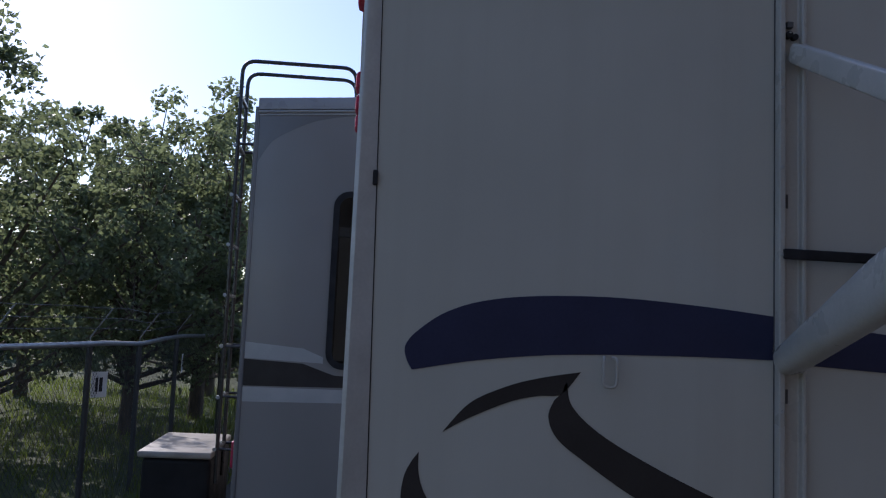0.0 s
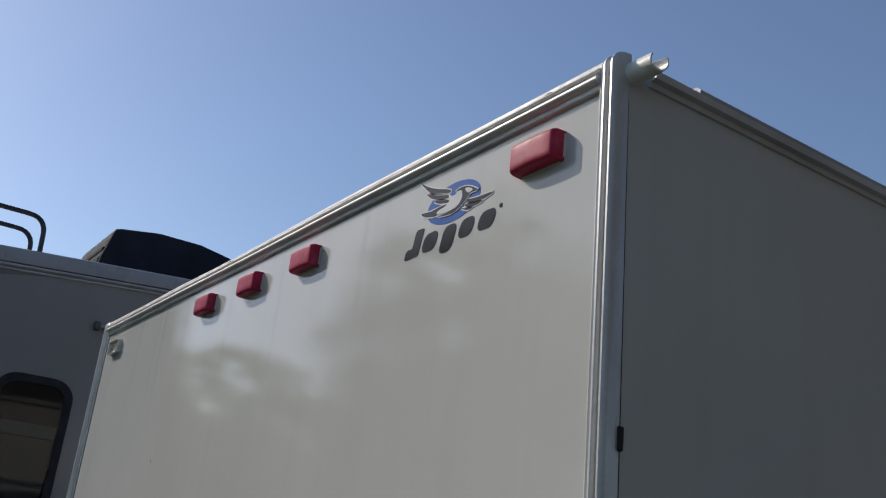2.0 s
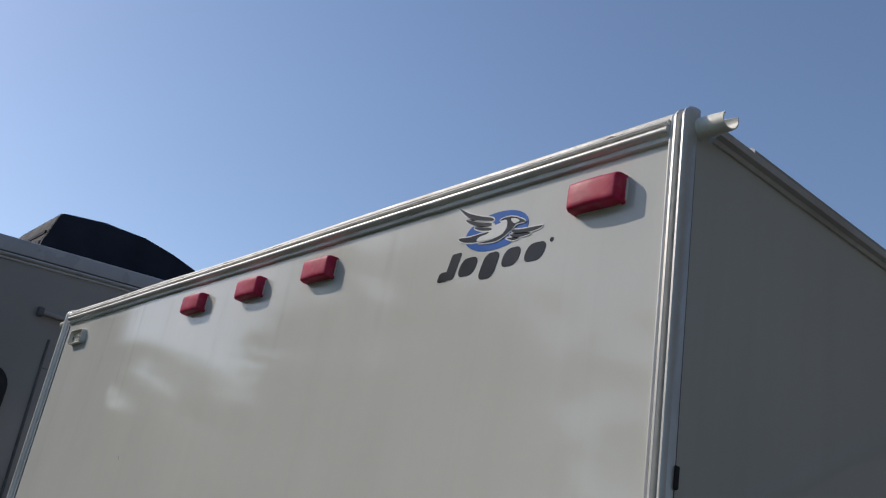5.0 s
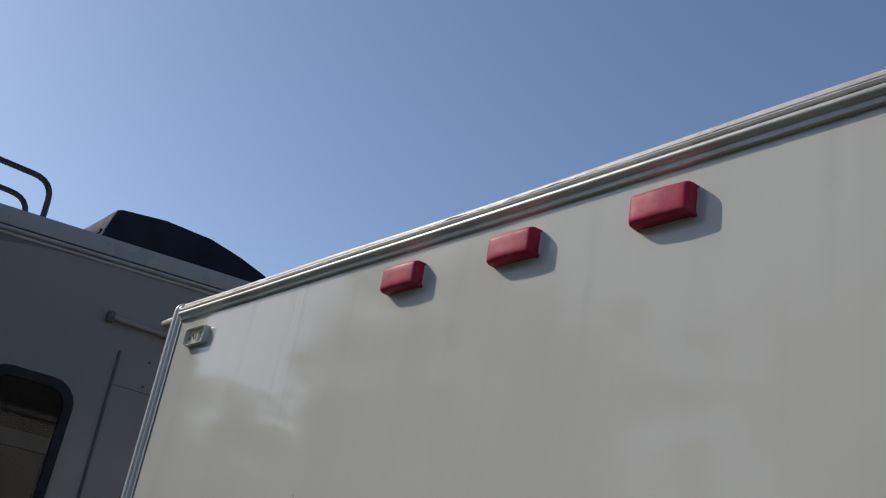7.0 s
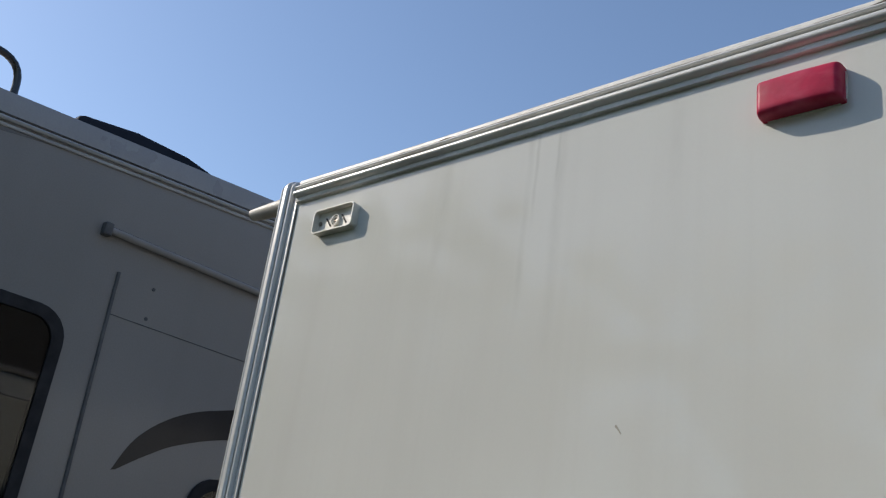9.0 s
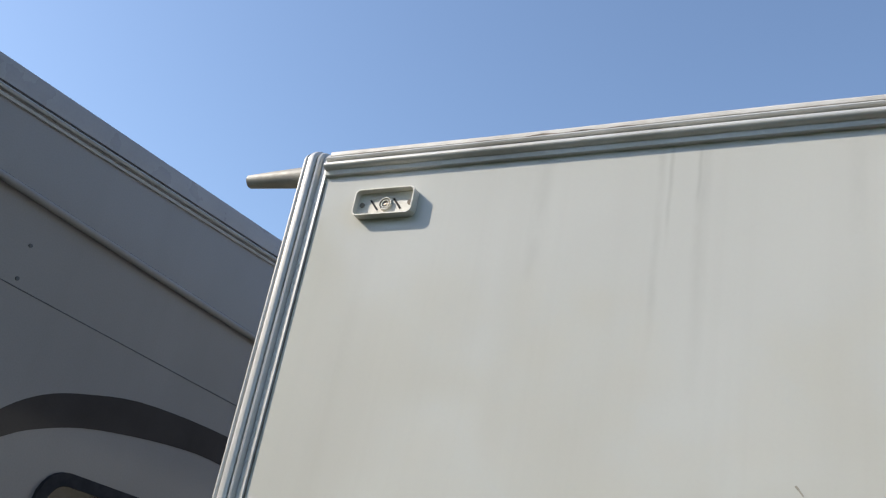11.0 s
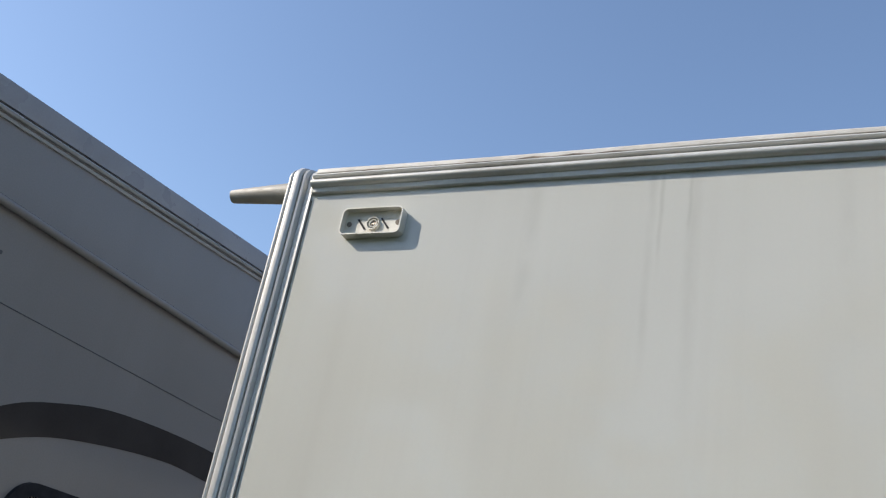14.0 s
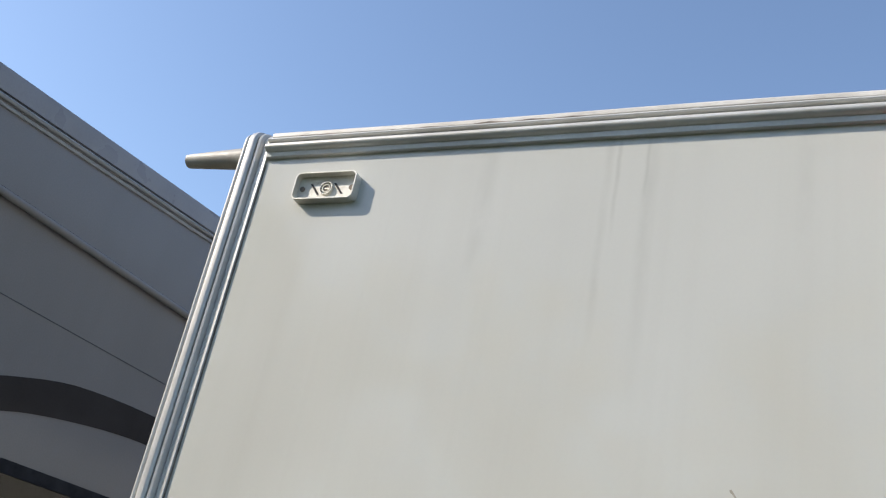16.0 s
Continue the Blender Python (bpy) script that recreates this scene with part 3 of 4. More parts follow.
def emblem():
    cx, cz = -0.371, 2.529
    oval = [(cx + 0.0755 * math.cos(k * math.pi / 24), cz + 0.0345 * math.sin(k * math.pi / 24)) for k in range(48)]
    decal("emblem_oval", oval, BLUE, "blue oval of the emblem")

    def layered(name, pts, material, label, y, grow=0.0022, steps=4):
        """A shape with a pale rim round it."""
        line = spline(pts, True, steps)
        rim = []
        for k, (px, pz) in enumerate(line):
            (ax, az), (bx, bz) = line[k - 1], line[(k + 1) % len(line)]
            tx, tz = bx - ax, bz - az
            ln = max(1e-6, math.hypot(tx, tz))
            nx, nz = tz / ln, -tx / ln
            if area(line) < 0:
                nx, nz = -nx, -nz
            rim.append((px + nx * grow, pz + nz * grow))
        decal("emblem_rim", rim, PALE, "", y + 0.0003)
        decal(name, line, material, label, y)

    def area(line):
        return sum(line[k - 1][0] * p[1] - p[0] * line[k - 1][1] for k, p in enumerate(line))

    for feather in ([(-0.4766, 2.5926), (-0.447, 2.577), (-0.4174, 2.5655), (-0.384, 2.555), (-0.383, 2.5495), (-0.4207, 2.5585), (-0.4454, 2.5675)],
                    [(-0.453, 2.5659), (-0.42, 2.5548), (-0.383, 2.545), (-0.383, 2.5403), (-0.4307, 2.5508)],
                    [(-0.4264, 2.546), (-0.384, 2.5364), (-0.386, 2.5325), (-0.4123, 2.5378)],
                    [(-0.33, 2.5222), (-0.3071, 2.5192), (-0.2619, 2.5166), (-0.2823, 2.5113), (-0.3229, 2.5155)],
                    [(-0.336, 2.5148), (-0.31, 2.5112), (-0.2857, 2.5077), (-0.3053, 2.5062), (-0.3216, 2.5076)],
                    [(-0.3435, 2.5105), (-0.3297, 2.5075), (-0.3138, 2.5042), (-0.3271, 2.5035)]):
        layered("emblem_feather", feather, GREY_INK, "dark grey feather shape", -0.0013)
    layered("emblem_tail", [(-0.4621, 2.5315), (-0.433, 2.529), (-0.3908, 2.5301), (-0.385, 2.523), (-0.4126, 2.5165), (-0.436, 2.519), (-0.4552, 2.5245)], GREY_INK, "dark grey tail shape", -0.0018)
    layered("emblem_head", [(-0.3635, 2.5456), (-0.3491, 2.5485), (-0.3256, 2.5445), (-0.3012, 2.5315), (-0.3213, 2.5309), (-0.333, 2.522), (-0.352, 2.512), (-0.376, 2.5085), (-0.412, 2.5135),
                            (-0.372, 2.514), (-0.345, 2.525), (-0.345, 2.5402), (-0.3526, 2.5435)], GREY_INK, "dark outline of the head and throat", -0.0023, 0.0018)
    decal("emblem_body", spline([(-0.383, 2.5475), (-0.3734, 2.5400), (-0.3621, 2.5405), (-0.354, 2.544), (-0.346, 2.5424), (-0.3435, 2.5351), (-0.3455, 2.5256), (-0.355, 2.5176), (-0.3769, 2.5145), (-0.4117, 2.5171),
                                 (-0.4092, 2.5235), (-0.3899, 2.5264), (-0.380, 2.5322), (-0.381, 2.5396)], True, 4), PALE, "white bird shape", -0.0026)
    decal("emblem_face", spline([(-0.336, 2.5428), (-0.3251, 2.5415), (-0.315, 2.5352), (-0.327, 2.533)], True, 4), PALE, "", -0.0026)


emblem()


def slanted(x0, x1, z0, z1, lean, r=0.006):
    pts = rounded(x0, z0, x1, z1, r, 4)
    return [(px + lean * (pz - z0), pz) for px, pz in pts]


TZ = 2.456
lean = 0.28
decal("mark_bar", slanted(-0.487, -0.462, TZ, TZ + 0.048, lean, 0.005), GREY_INK, "slanted dark grey bar under the emblem")
decal("mark_bar", slanted(-0.505, -0.475, TZ - 0.001, TZ + 0.017, lean, 0.006), GREY_INK, "slanted dark grey bar under the emblem", -0.0009)
for bx0, bx1, bz0, bz1 in ((-0.4535, -0.412, TZ + 0.001, TZ + 0.034), (-0.400, -0.363, TZ - 0.012, TZ + 0.034), (-0.3485, -0.310, TZ + 0.002, TZ + 0.034), (-0.297, -0.255, TZ + 0.002, TZ + 0.033)):
    decal("mark_bar", slanted(bx0, bx1, bz0, bz1, lean, 0.013), GREY_INK, "slanted dark grey bar under the emblem")
decal("mark_dot", [(-0.238 + 0.004 * math.cos(k * math.pi / 6), 2.488 + 0.004 * math.sin(k * math.pi / 6)) for k in range(12)], GREY_INK)

decal("scuff", spline([(-1.684, 2.160), (-1.682, 2.161), (-1.679, 2.157), (-1.675, 2.151), (-1.676, 2.150), (-1.68, 2.155), (-1.683, 2.158)], True, 3), surface("scuff", (0.36, 0.33, 0.27), 0.5, spread=0.2, scale=90, fine=300), "small brown scuff mark", -0.0005)

# lower script: plain thin upright bars, with a silver swoosh above and below
def spread(x):
    """Along the script line, from its first bar."""
    return -1.84 + (x + 1.78) * 0.946


for k, (bx0, bz0, bz1, w) in enumerate(((-1.78, 1.69, 1.838, 0.036), (-1.66, 1.705, 1.787, 0.028), (-1.57, 1.705, 1.787, 0.028), (-1.49, 1.705, 1.787, 0.022), (-1.41, 1.665, 1.787, 0.022), (-1.23, 1.705, 1.845, 0.036),
                                        (-1.14, 1.76, 1.843, 0.03), (-1.04, 1.705, 1.787, 0.03), (-0.97, 1.72, 1.787, 0.022), (-0.91, 1.705, 1.787, 0.028), (-0.835, 1.705, 1.787, 0.024), (-0.77, 1.705, 1.825, 0.028),
                                        (-0.70, 1.705, 1.85, 0.028), (-0.625, 1.705, 1.78, 0.024), (-0.565, 1.705, 1.787, 0.028), (-0.50, 1.72, 1.787, 0.022), (-0.445, 1.705, 1.787, 0.028))):
    decal("script_bar", slanted(spread(bx0), spread(bx0) + w * 0.95, bz0, bz1, 0.16, 0.009), CHAR, "dark upright bar of the script line", -0.0018)
decal("swoosh", crescent([(spread(x), z) for x, z in ((-1.93, 1.84), (-1.85, 1.90), (-1.70, 1.89), (-1.52, 1.80), (-1.42, 1.70))], [(spread(x), z) for x, z in ((-1.93, 1.84), (-1.84, 1.878), (-1.71, 1.86), (-1.55, 1.78), (-1.42, 1.70))]), TAUPE, "thin taupe grey swoosh")
decal("swoosh", crescent([(spread(x), z) for x, z in ((-1.5, 1.69), (-1.25, 1.64), (-0.95, 1.635), (-0.78, 1.66), (-0.68, 1.70))], [(spread(x), z) for x, z in ((-1.5, 1.69), (-1.25, 1.625), (-0.95, 1.605), (-0.76, 1.635), (-0.68, 1.70))]), TAUPE, "thin taupe grey swoosh")


# side wall: stripe, swooshes, grab loop, awning rail and arms
def sdecal(name, outline, material, label=""):
    return tp(name, slab(outline, "x", 0.0, 0.0016), material, trailer, label)


sdecal("stripe", spline([(0.116, 1.769), (0.104, 1.79), (0.102, 1.816), (0.127, 1.846), (0.179, 1.882), (0.254, 1.907), (0.363, 1.921), (0.519, 1.925), (0.69, 1.916), (0.826, 1.904)], steps=5)
       + spline([(0.826, 1.818), (0.636, 1.817), (0.412, 1.81), (0.248, 1.793), (0.13, 1.7715)], steps=5), NAVY, "broad navy blue stripe with a rounded end")
sdecal("stripe", spline([(0.888, 1.898), (1.05, 1.88), (1.6, 1.84), (3.0, 1.80)], steps=5) + spline([(3.0, 1.72), (1.6, 1.775), (1.06, 1.803), (0.888, 1.811)], steps=5), NAVY, "broad navy blue stripe")
sdecal("swoosh", crescent([(0.18, 1.655), (0.231, 1.712), (0.305, 1.747), (0.37, 1.765), (0.442, 1.778)], [(0.18, 1.655), (0.232, 1.684), (0.306, 1.716), (0.36, 1.729), (0.406, 1.735), (0.442, 1.778)]), CHAR, "dark charcoal swoosh")
sdecal("swoosh", spline([(0.408, 1.738), (0.416, 1.757), (0.427, 1.713), (0.484, 1.662), (0.586, 1.606), (0.712, 1.549), (0.82, 1.51)], steps=5)
       + spline([(0.82, 1.44), (0.67, 1.488), (0.555, 1.544), (0.464, 1.602), (0.402, 1.648), (0.382, 1.69), (0.392, 1.722)], steps=5), CHAR, "dark charcoal swoosh")
sdecal("swoosh", spline([(0.137, 1.616), (0.139, 1.575), (0.156, 1.532), (0.2, 1.48), (0.28, 1.43)], steps=5) + spline([(0.22, 1.42), (0.14, 1.47), (0.109, 1.52), (0.111, 1.569), (0.125, 1.6)], steps=5), CHAR, "dark charcoal swoosh")
tp("grab_loop", tube(bend([(0.004, 0.487, 1.808), (0.02, 0.482, 1.808), (0.02, 0.482, 1.752), (0.02, 0.508, 1.752), (0.02, 0.508, 1.808), (0.004, 0.503, 1.808)], 0.011, 4), 0.0032, 8), ARM, trailer, "small white wire loop", 60)


def awning():
    """An upright channel on the wall, with a flat folding arm above and a thick rounded one below."""
    def lean(z):
        """The channel leans a little, its foot further forward."""
        return 0.018 * (2.45 - z)

    def leaning(bm):
        for v in bm.verts:
            v.co.y += lean(v.co.z)
        return bm

    rail = slab([(0.0, 0.818), (0.019, 0.8185), (0.022, 0.8205), (0.022, 0.829), (0.0195, 0.831), (0.007, 0.8315), (0.006, 0.834), (0.006, 0.862), (0.008, 0.8655), (0.017, 0.8665), (0.02, 0.869), (0.02, 0.8735), (0.017, 0.876), (0.0, 0.876)], "z", 0.62, 2.612)
    r = tp("awning_rail", leaning(rail), ARM, trailer, "white upright awning channel fixed to the wall", 20)
    tp("seal_strip", leaning(box((0.0, 0.816, 0.7), (0.002, 0.818, 2.6))), SOFT_SEAM, trailer)
    for z in (1.72, 2.026, 2.2, 2.36, 2.56):
        tp("rivet", leaning(tube([(0.022, 0.8245, z), (0.0245, 0.8245, z)], [0.0036, 0.0028], 10)), TRIM_GREY, r, "", 40)
    for z in (1.735, 2.12):
        tp("slot", leaning(box((0.0055, 0.838, z), (0.0068, 0.843, z + 0.028))), SOFT_SEAM, r)

    def arm(a, b, h0, h1, h2, t, power):
        """A bar with a rounded section (the higher the power, the squarer), closed by a domed end."""
        a, b = Vector(a), Vector(b)
        way = (b - a).normalized()
        up = Vector((-way.z, 0, way.x))
        loops = []
        for s, k in ((0, 0.4), (0.008, 0.72), (0.022, 0.93), (0.04, 1), (0.25, 1), (0.5, 1), (0.75, 1), (1.0, 1)):
            h = (h0 + (h1 - h0) * s * 2 if s < 0.5 else h1 + (h2 - h1) * (s - 0.5) * 2) * k
            line = []
            for q in range(24):
                c, d = math.cos(q * math.pi / 12), math.sin(q * math.pi / 12)
                line.append(a + (b - a) * s + up * (h / 2 * math.copysign(abs(d) ** (2 / power), d)) + Vector((0, t / 2 * k * math.copysign(abs(c) ** (2 / power), c), 0)))
            loops.append(line)
        return loft(loops)

    up_arm = tp("awning_arm", arm((0.012, 0.85, 2.437), (0.7, 0.85, 2.122), 0.04, 0.047, 0.05, 0.028, 7.0), ARM, trailer, "white flat aluminium awning arm", 40)
    low = tp("awning_arm", arm((0.004, 0.848, 1.811), (0.7, 0.848, 2.09), 0.056, 0.104, 0.112, 0.062, 2.6), ARM, trailer, "thick white rounded awning arm", 40)
    tp("bolt", tube([(0.026, 0.8285, 1.82), (0.032, 0.8285, 1.82)], 0.0048, 8), GAP, low)
    tp("bolt", tube([(0.006, 0.853, 2.467), (0.018, 0.853, 2.467)], 0.0065, 10), GAP, up_arm)
    latch = tp("latch", box((0.006, 0.834, 2.484), (0.02, 0.8475, 2.497), 0.002), SOFT_SEAM, r, "dark locking catch in the channel")
    tp("knob", tube([(0.006, 0.8405, 2.471), (0.018, 0.8405, 2.471), (0.02, 0.8405, 2.471)], [0.0075, 0.0075, 0.005], 12), GAP, latch)
    tp("knob_pin", tube([(0.018, 0.8405, 2.474), (0.0215, 0.8405, 2.474)], 0.002, 8), GALV, latch, "bright pin")
    tp("strap_bar", box((0.0205, 0.833, 2.017), (0.028, 1.75, 2.038), 0.003), GAP, trailer, "black horizontal bar across the channel")


awning()

# ---- the grey fifth wheel trailer beside it ----
XB, YB = -3.67, -0.605
fifth = thing("fifth_wheel_trailer", "tall grey fifth wheel trailer with black ladder and tinted windows", "trailer", at=(XB - 1.22, 3.6, 0))


def roof_b(y):
    """The height of its roof edge, which rises towards the front."""
    return 3.128 + 0.077 * (y - YB)


def long_wall(x0, x1, drop):
    return slab([(YB, 0.72), (9.0, 0.72), (9.0, roof_b(9.0) - drop), (YB, roof_b(YB) - drop)], "x", x0, x1)


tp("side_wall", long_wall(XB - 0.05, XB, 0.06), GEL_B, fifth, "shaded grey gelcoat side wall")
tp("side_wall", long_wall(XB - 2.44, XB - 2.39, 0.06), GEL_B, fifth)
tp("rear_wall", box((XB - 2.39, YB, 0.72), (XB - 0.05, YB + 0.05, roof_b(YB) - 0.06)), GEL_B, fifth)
tp("front_wall", box((XB - 2.39, 8.95, 0.72), (XB - 0.05, 9.0, roof_b(9.0) - 0.06)), GEL_B, fifth)
tp("floor_frame", box((XB - 2.42, YB + 0.02, 0.6), (XB - 0.02, 8.98, 0.72)), GAP, fifth)
for wx, wo in ((XB - 0.18, 1), (XB - 2.26, -1)):
    for wy in (3.4, 4.3):
        wheel(fifth, wx, wy, wo)
for jx in (XB - 0.3, XB - 2.14):
    tp("landing_leg", box((jx - 0.05, 7.9, 0.0), (jx + 0.05, 8.0, 0.72), 0.006), GAP, fifth)


def b_roof():
    loops = []
    for y in (YB + 0.005, 2.0, 5.0, 8.99):
        z = roof_b(y)
        loops.append([(XB - 2.44, y, z - 0.06), (XB - 2.445, y, z - 0.012), (XB - 2.42, y, z), (XB - 1.9, y, z + 0.035), (XB - 1.22, y, z + 0.05), (XB - 0.5, y, z + 0.03), (XB - 0.02, y, z), (XB + 0.006, y, z - 0.008), (XB + 0.012, y, z - 0.02), (XB + 0.012, y, z - 0.076), (XB + 0.0005, y, z - 0.076), (XB + 0.0005, y, z - 0.06)])
    return loft(loops)


tp("roof", b_roof(), ROOF_EDGE, fifth, "pale grey rounded roof edge", 30)


def along(y0, y1, prof, rise=0.077, n=6):
    """A small section (out of the wall, below the roof edge) drawn along the rising roof line."""
    return loft([[(XB + d, y, roof_b(y) + z) for d, z in prof] for y in [y0 + (y1 - y0) * k / n for k in range(n + 1)]])


tp("roof_moulding", along(YB, 8.9, [(0, -0.095), (0.012, -0.095), (0.016, -0.089), (0.012, -0.083), (0.0, -0.082)]), TRIM_GREY, fifth, "thin grey moulding below the roof edge", 30)
tp("roof_groove", along(YB, 8.9, [(0.001, -0.0815), (0.004, -0.0815), (0.004, -0.0765), (0.001, -0.0765)]), SOFT_SEAM, fifth)
tp("roof_moulding", along(YB, 8.9, [(0, -0.112), (0.007, -0.112), (0.009, -0.1075), (0.007, -0.103), (0.0, -0.103)]), TRIM_GREY, fifth, "thin grey moulding below the roof edge", 30)


def bdecal(name, outline, material, label="", t=0.0016):
    return tp(name, slab(outline, "x", XB, XB + t), material, fifth, label)


bdecal("corner_panel", spline([(YB + 0.004, 2.72), (-0.54, 2.83), (-0.471, 2.904), (-0.277, 3.003), (-0.079, 3.048), (0.15, 3.078)], steps=5) + [(0.15, 3.086), (YB + 0.004, 3.028)], GEL_B_DARK, "darker grey curved corner panel")
bdecal("stripe", [(YB + 0.004, 1.712), (-0.26, 1.686), (-0.145, 1.64), (-0.145, 1.605), (YB + 0.004, 1.62)], SILVER, "pale silver stripe")
bdecal("stripe", [(YB + 0.004, 1.615), (-0.26, 1.6), (-0.08, 1.54), (0.5, 1.51), (0.5, 1.48), (YB + 0.004, 1.462)], CHAR, "dark charcoal stripe")
bdecal("stripe", [(YB + 0.004, 1.456), (0.6, 1.463), (0.6, 1.395), (YB + 0.004, 1.373)], SILVER, "pale silver stripe")
tp("corner_moulding", tube([(XB + 0.002, YB + 0.002, 0.72), (XB + 0.002, YB + 0.002, 2.0), (XB + 0.002, YB + 0.002, roof_b(YB) - 0.06)], 0.014, 10), GEL_B_DARK, fifth, "", 60)
for z in (2.92, 2.55, 2.2, 1.9):
    tp("marker_stud", box((XB - 0.06, YB - 0.016, z), (XB - 0.03, YB, z + 0.035), 0.004), TRIM_GREY, fifth)


def b_window(y0, z0, y1, z1, r, blind=True):
    o, i = rounded(y0, z0, y1, z1, r), rounded(y0 + 0.035, z0 + 0.035, y1 - 0.035, z1 - 0.035, r - 0.03)
    f = tp("window", ring(o, i, "x", XB, XB + 0.014), GAP, fifth, "dark tinted window with rounded corners", 30)
    pane = tp("pane", slab(i, "x", XB + 0.004, XB + 0.008), GLASS, f)
    pane.visible_shadow = False
    tp("backing", slab(i, "x", XB + 0.0005, XB + 0.0012), BOXMAT, f)
    if blind:
        tp("roller_blind", box((XB + 0.0014, y0 + 0.045, z0 + 0.05), (XB + 0.0024, y1 - 0.045, z1 - 0.27)), SHADE_CLOTH, f, "brownish blind behind the glass")
        tp("blind_rail", box((XB + 0.0014, y0 + 0.04, z1 - 0.265), (XB + 0.0034, y1 - 0.04, z1 - 0.21), 0.0004), TRIM_GREY, f, "pale blind rail")
    return f


b_window(-0.134, 1.575, 0.207, 2.606, 0.095)
b_window(0.725, 1.5, 1.9, 2.255, 0.09, False)

tp("slide_seal", tube([(XB + 0.003, 0.315, 2.775), (XB + 0.003, 0.318, 2.6), (XB + 0.003, 0.33, 2.1), (XB + 0.003, 0.335, 1.2), (XB + 0.003, 0.335, 0.8)], 0.006, 8), SOFT_SEAM, fifth, "dark rubber seal of the slide room", 60)
tp("panel_seam", tube([(XB + 0.0005, 0.325, 2.646), (XB + 0.0005, 3.6, 2.646)], 0.0016, 6), SOFT_SEAM, fifth)
rail_b = tp("awning_roller", tube([(XB + 0.016, 0.245, 2.884), (XB + 0.016, 1.5, 2.884), (XB + 0.016, 3.6, 2.884)], 0.0125, 12), GEL_B, fifth, "grey slide topper roller", 60)
tp("bracket", box((XB, 0.222, 2.862), (XB + 0.03, 0.25, 2.904), 0.006), SOFT_SEAM, rail_b, "dark end bracket")
for y, z in ((0.44, 2.764), (0.44, 2.668), (1.6, 2.764), (1.6, 2.668)):
    tp("screw", tube([(XB, y, z), (XB + 0.003, y, z)], 0.006, 8), SOFT_SEAM, fifth)
bdecal("arc_stripe", spline([(0.455, 2.213), (0.511, 2.319), (0.622, 2.409), (0.775, 2.468), (1.045, 2.522), (1.55, 2.534), (2.3, 2.48), (3.2, 2.36)], steps=5)
       + spline([(3.2, 2.27), (2.3, 2.385), (1.5, 2.437), (1.21, 2.438), (0.855, 2.390), (0.66, 2.331), (0.555, 2.275), (0.468, 2.216)], steps=5), CHAR, "dark arched stripe")


# ladder, tail light, air conditioner
def ladder():
    xs = (-3.97, -4.27)
    lad = tp("ladder", box((xs[0] - 0.02, YB - 0.012, 2.86), (xs[0] + 0.02, YB, 2.92), 0.003), BLACK_METAL, fifth, "black tubular roof ladder on the rear wall")
    for x in xs:
        tp("rail", tube(bend([(x, -0.745, 0.86), (x, -0.745, 3.418), (x, -0.05, 3.418), (x, -0.038, roof_b(-0.038) - 0.01)], 0.085, 6), 0.0125, 10), BLACK_METAL, lad, "", 60)
        for z in (1.06, 1.37, 1.67, 2.9):
            tp("stand_off", tube([(x, -0.745, z), (x, YB - 0.002, z)], 0.009, 8), BLACK_METAL, lad, "", 60)
    for k in range(8):
        z = 1.06 + 0.305 * k
        tp("rung", tube([(xs[0], -0.745, z), (xs[1], -0.745, z)], 0.0125, 8), BLACK_METAL, lad, "", 60)
        for x in xs:
            tp("rung_cap", tube([(x + 0.018, -0.76, z), (x - 0.018, -0.76, z)], 0.012, 8), GALV, lad, "bright worn rung end", 60)


ladder()
tail = tp("tail_light", box((XB - 0.16, YB - 0.03, 0.99), (XB - 0.03, YB, 1.145), 0.012), LENS, fifth, "red tail light")
tp("bumper", box((XB - 2.3, YB - 0.16, 0.42), (XB - 0.14, YB - 0.04, 0.52), 0.012), BLACK_METAL, fifth, "black steel bumper")


def air_conditioner():
    x0, x1 = -5.36, -4.64
    prof = [(0.33, 3.15), (0.39, 3.5), (0.433, 3.67), (0.455, 3.685), (0.7, 3.725), (0.95, 3.72), (1.14, 3.688), (1.3, 3.645), (1.41, 3.605), (1.475, 3.56), (1.5, 3.49), (1.5, 3.2)]
    b = tp("air_conditioner", slab(prof, "x", x0, x1, None, 0.018), AC_MAT, fifth, "dark rooftop air conditioner shroud")
    tp("end_grille", slab([(0.335, 3.2), (0.392, 3.48), (0.436, 3.64), (0.426, 3.64), (0.382, 3.48), (0.325, 3.2)], "x", x0 + 0.04, x1 - 0.03), AC_LITE, b, "paler end grille")
    for k in range(4):
        z = 3.33 + 0.07 * k
        tp("louvre", box((x0 + 0.05, 0.325 + 0.2 * (z - 3.2), z), (x1 - 0.04, 0.345 + 0.2 * (z - 3.2), z + 0.02)), AC_MAT, b)


air_conditioner()

# ---- cargo box on the bumper ----
cargo = thing("cargo_box", "black plastic cargo box with a sun-bleached tan lid behind the trailer", "storage box", at=(-4.36, -0.95, 0.0))
tp("body", box((-4.8, -1.17, 0.5), (-3.92, -0.77, 1.005), 0.03, None, 3), BOXMAT, cargo)
tp("lid", box((-4.83, -1.195, 1.005), (-3.9, -0.765, 1.045), 0.014, None, 3), BOXLID, cargo, "tan lid", 40)
for cx in (-4.6, -4.1):
    tp("foot", box((cx - 0.03, -1.1, 0.0), (cx + 0.03, -0.85, 0.5)), BLACK_METAL, cargo)

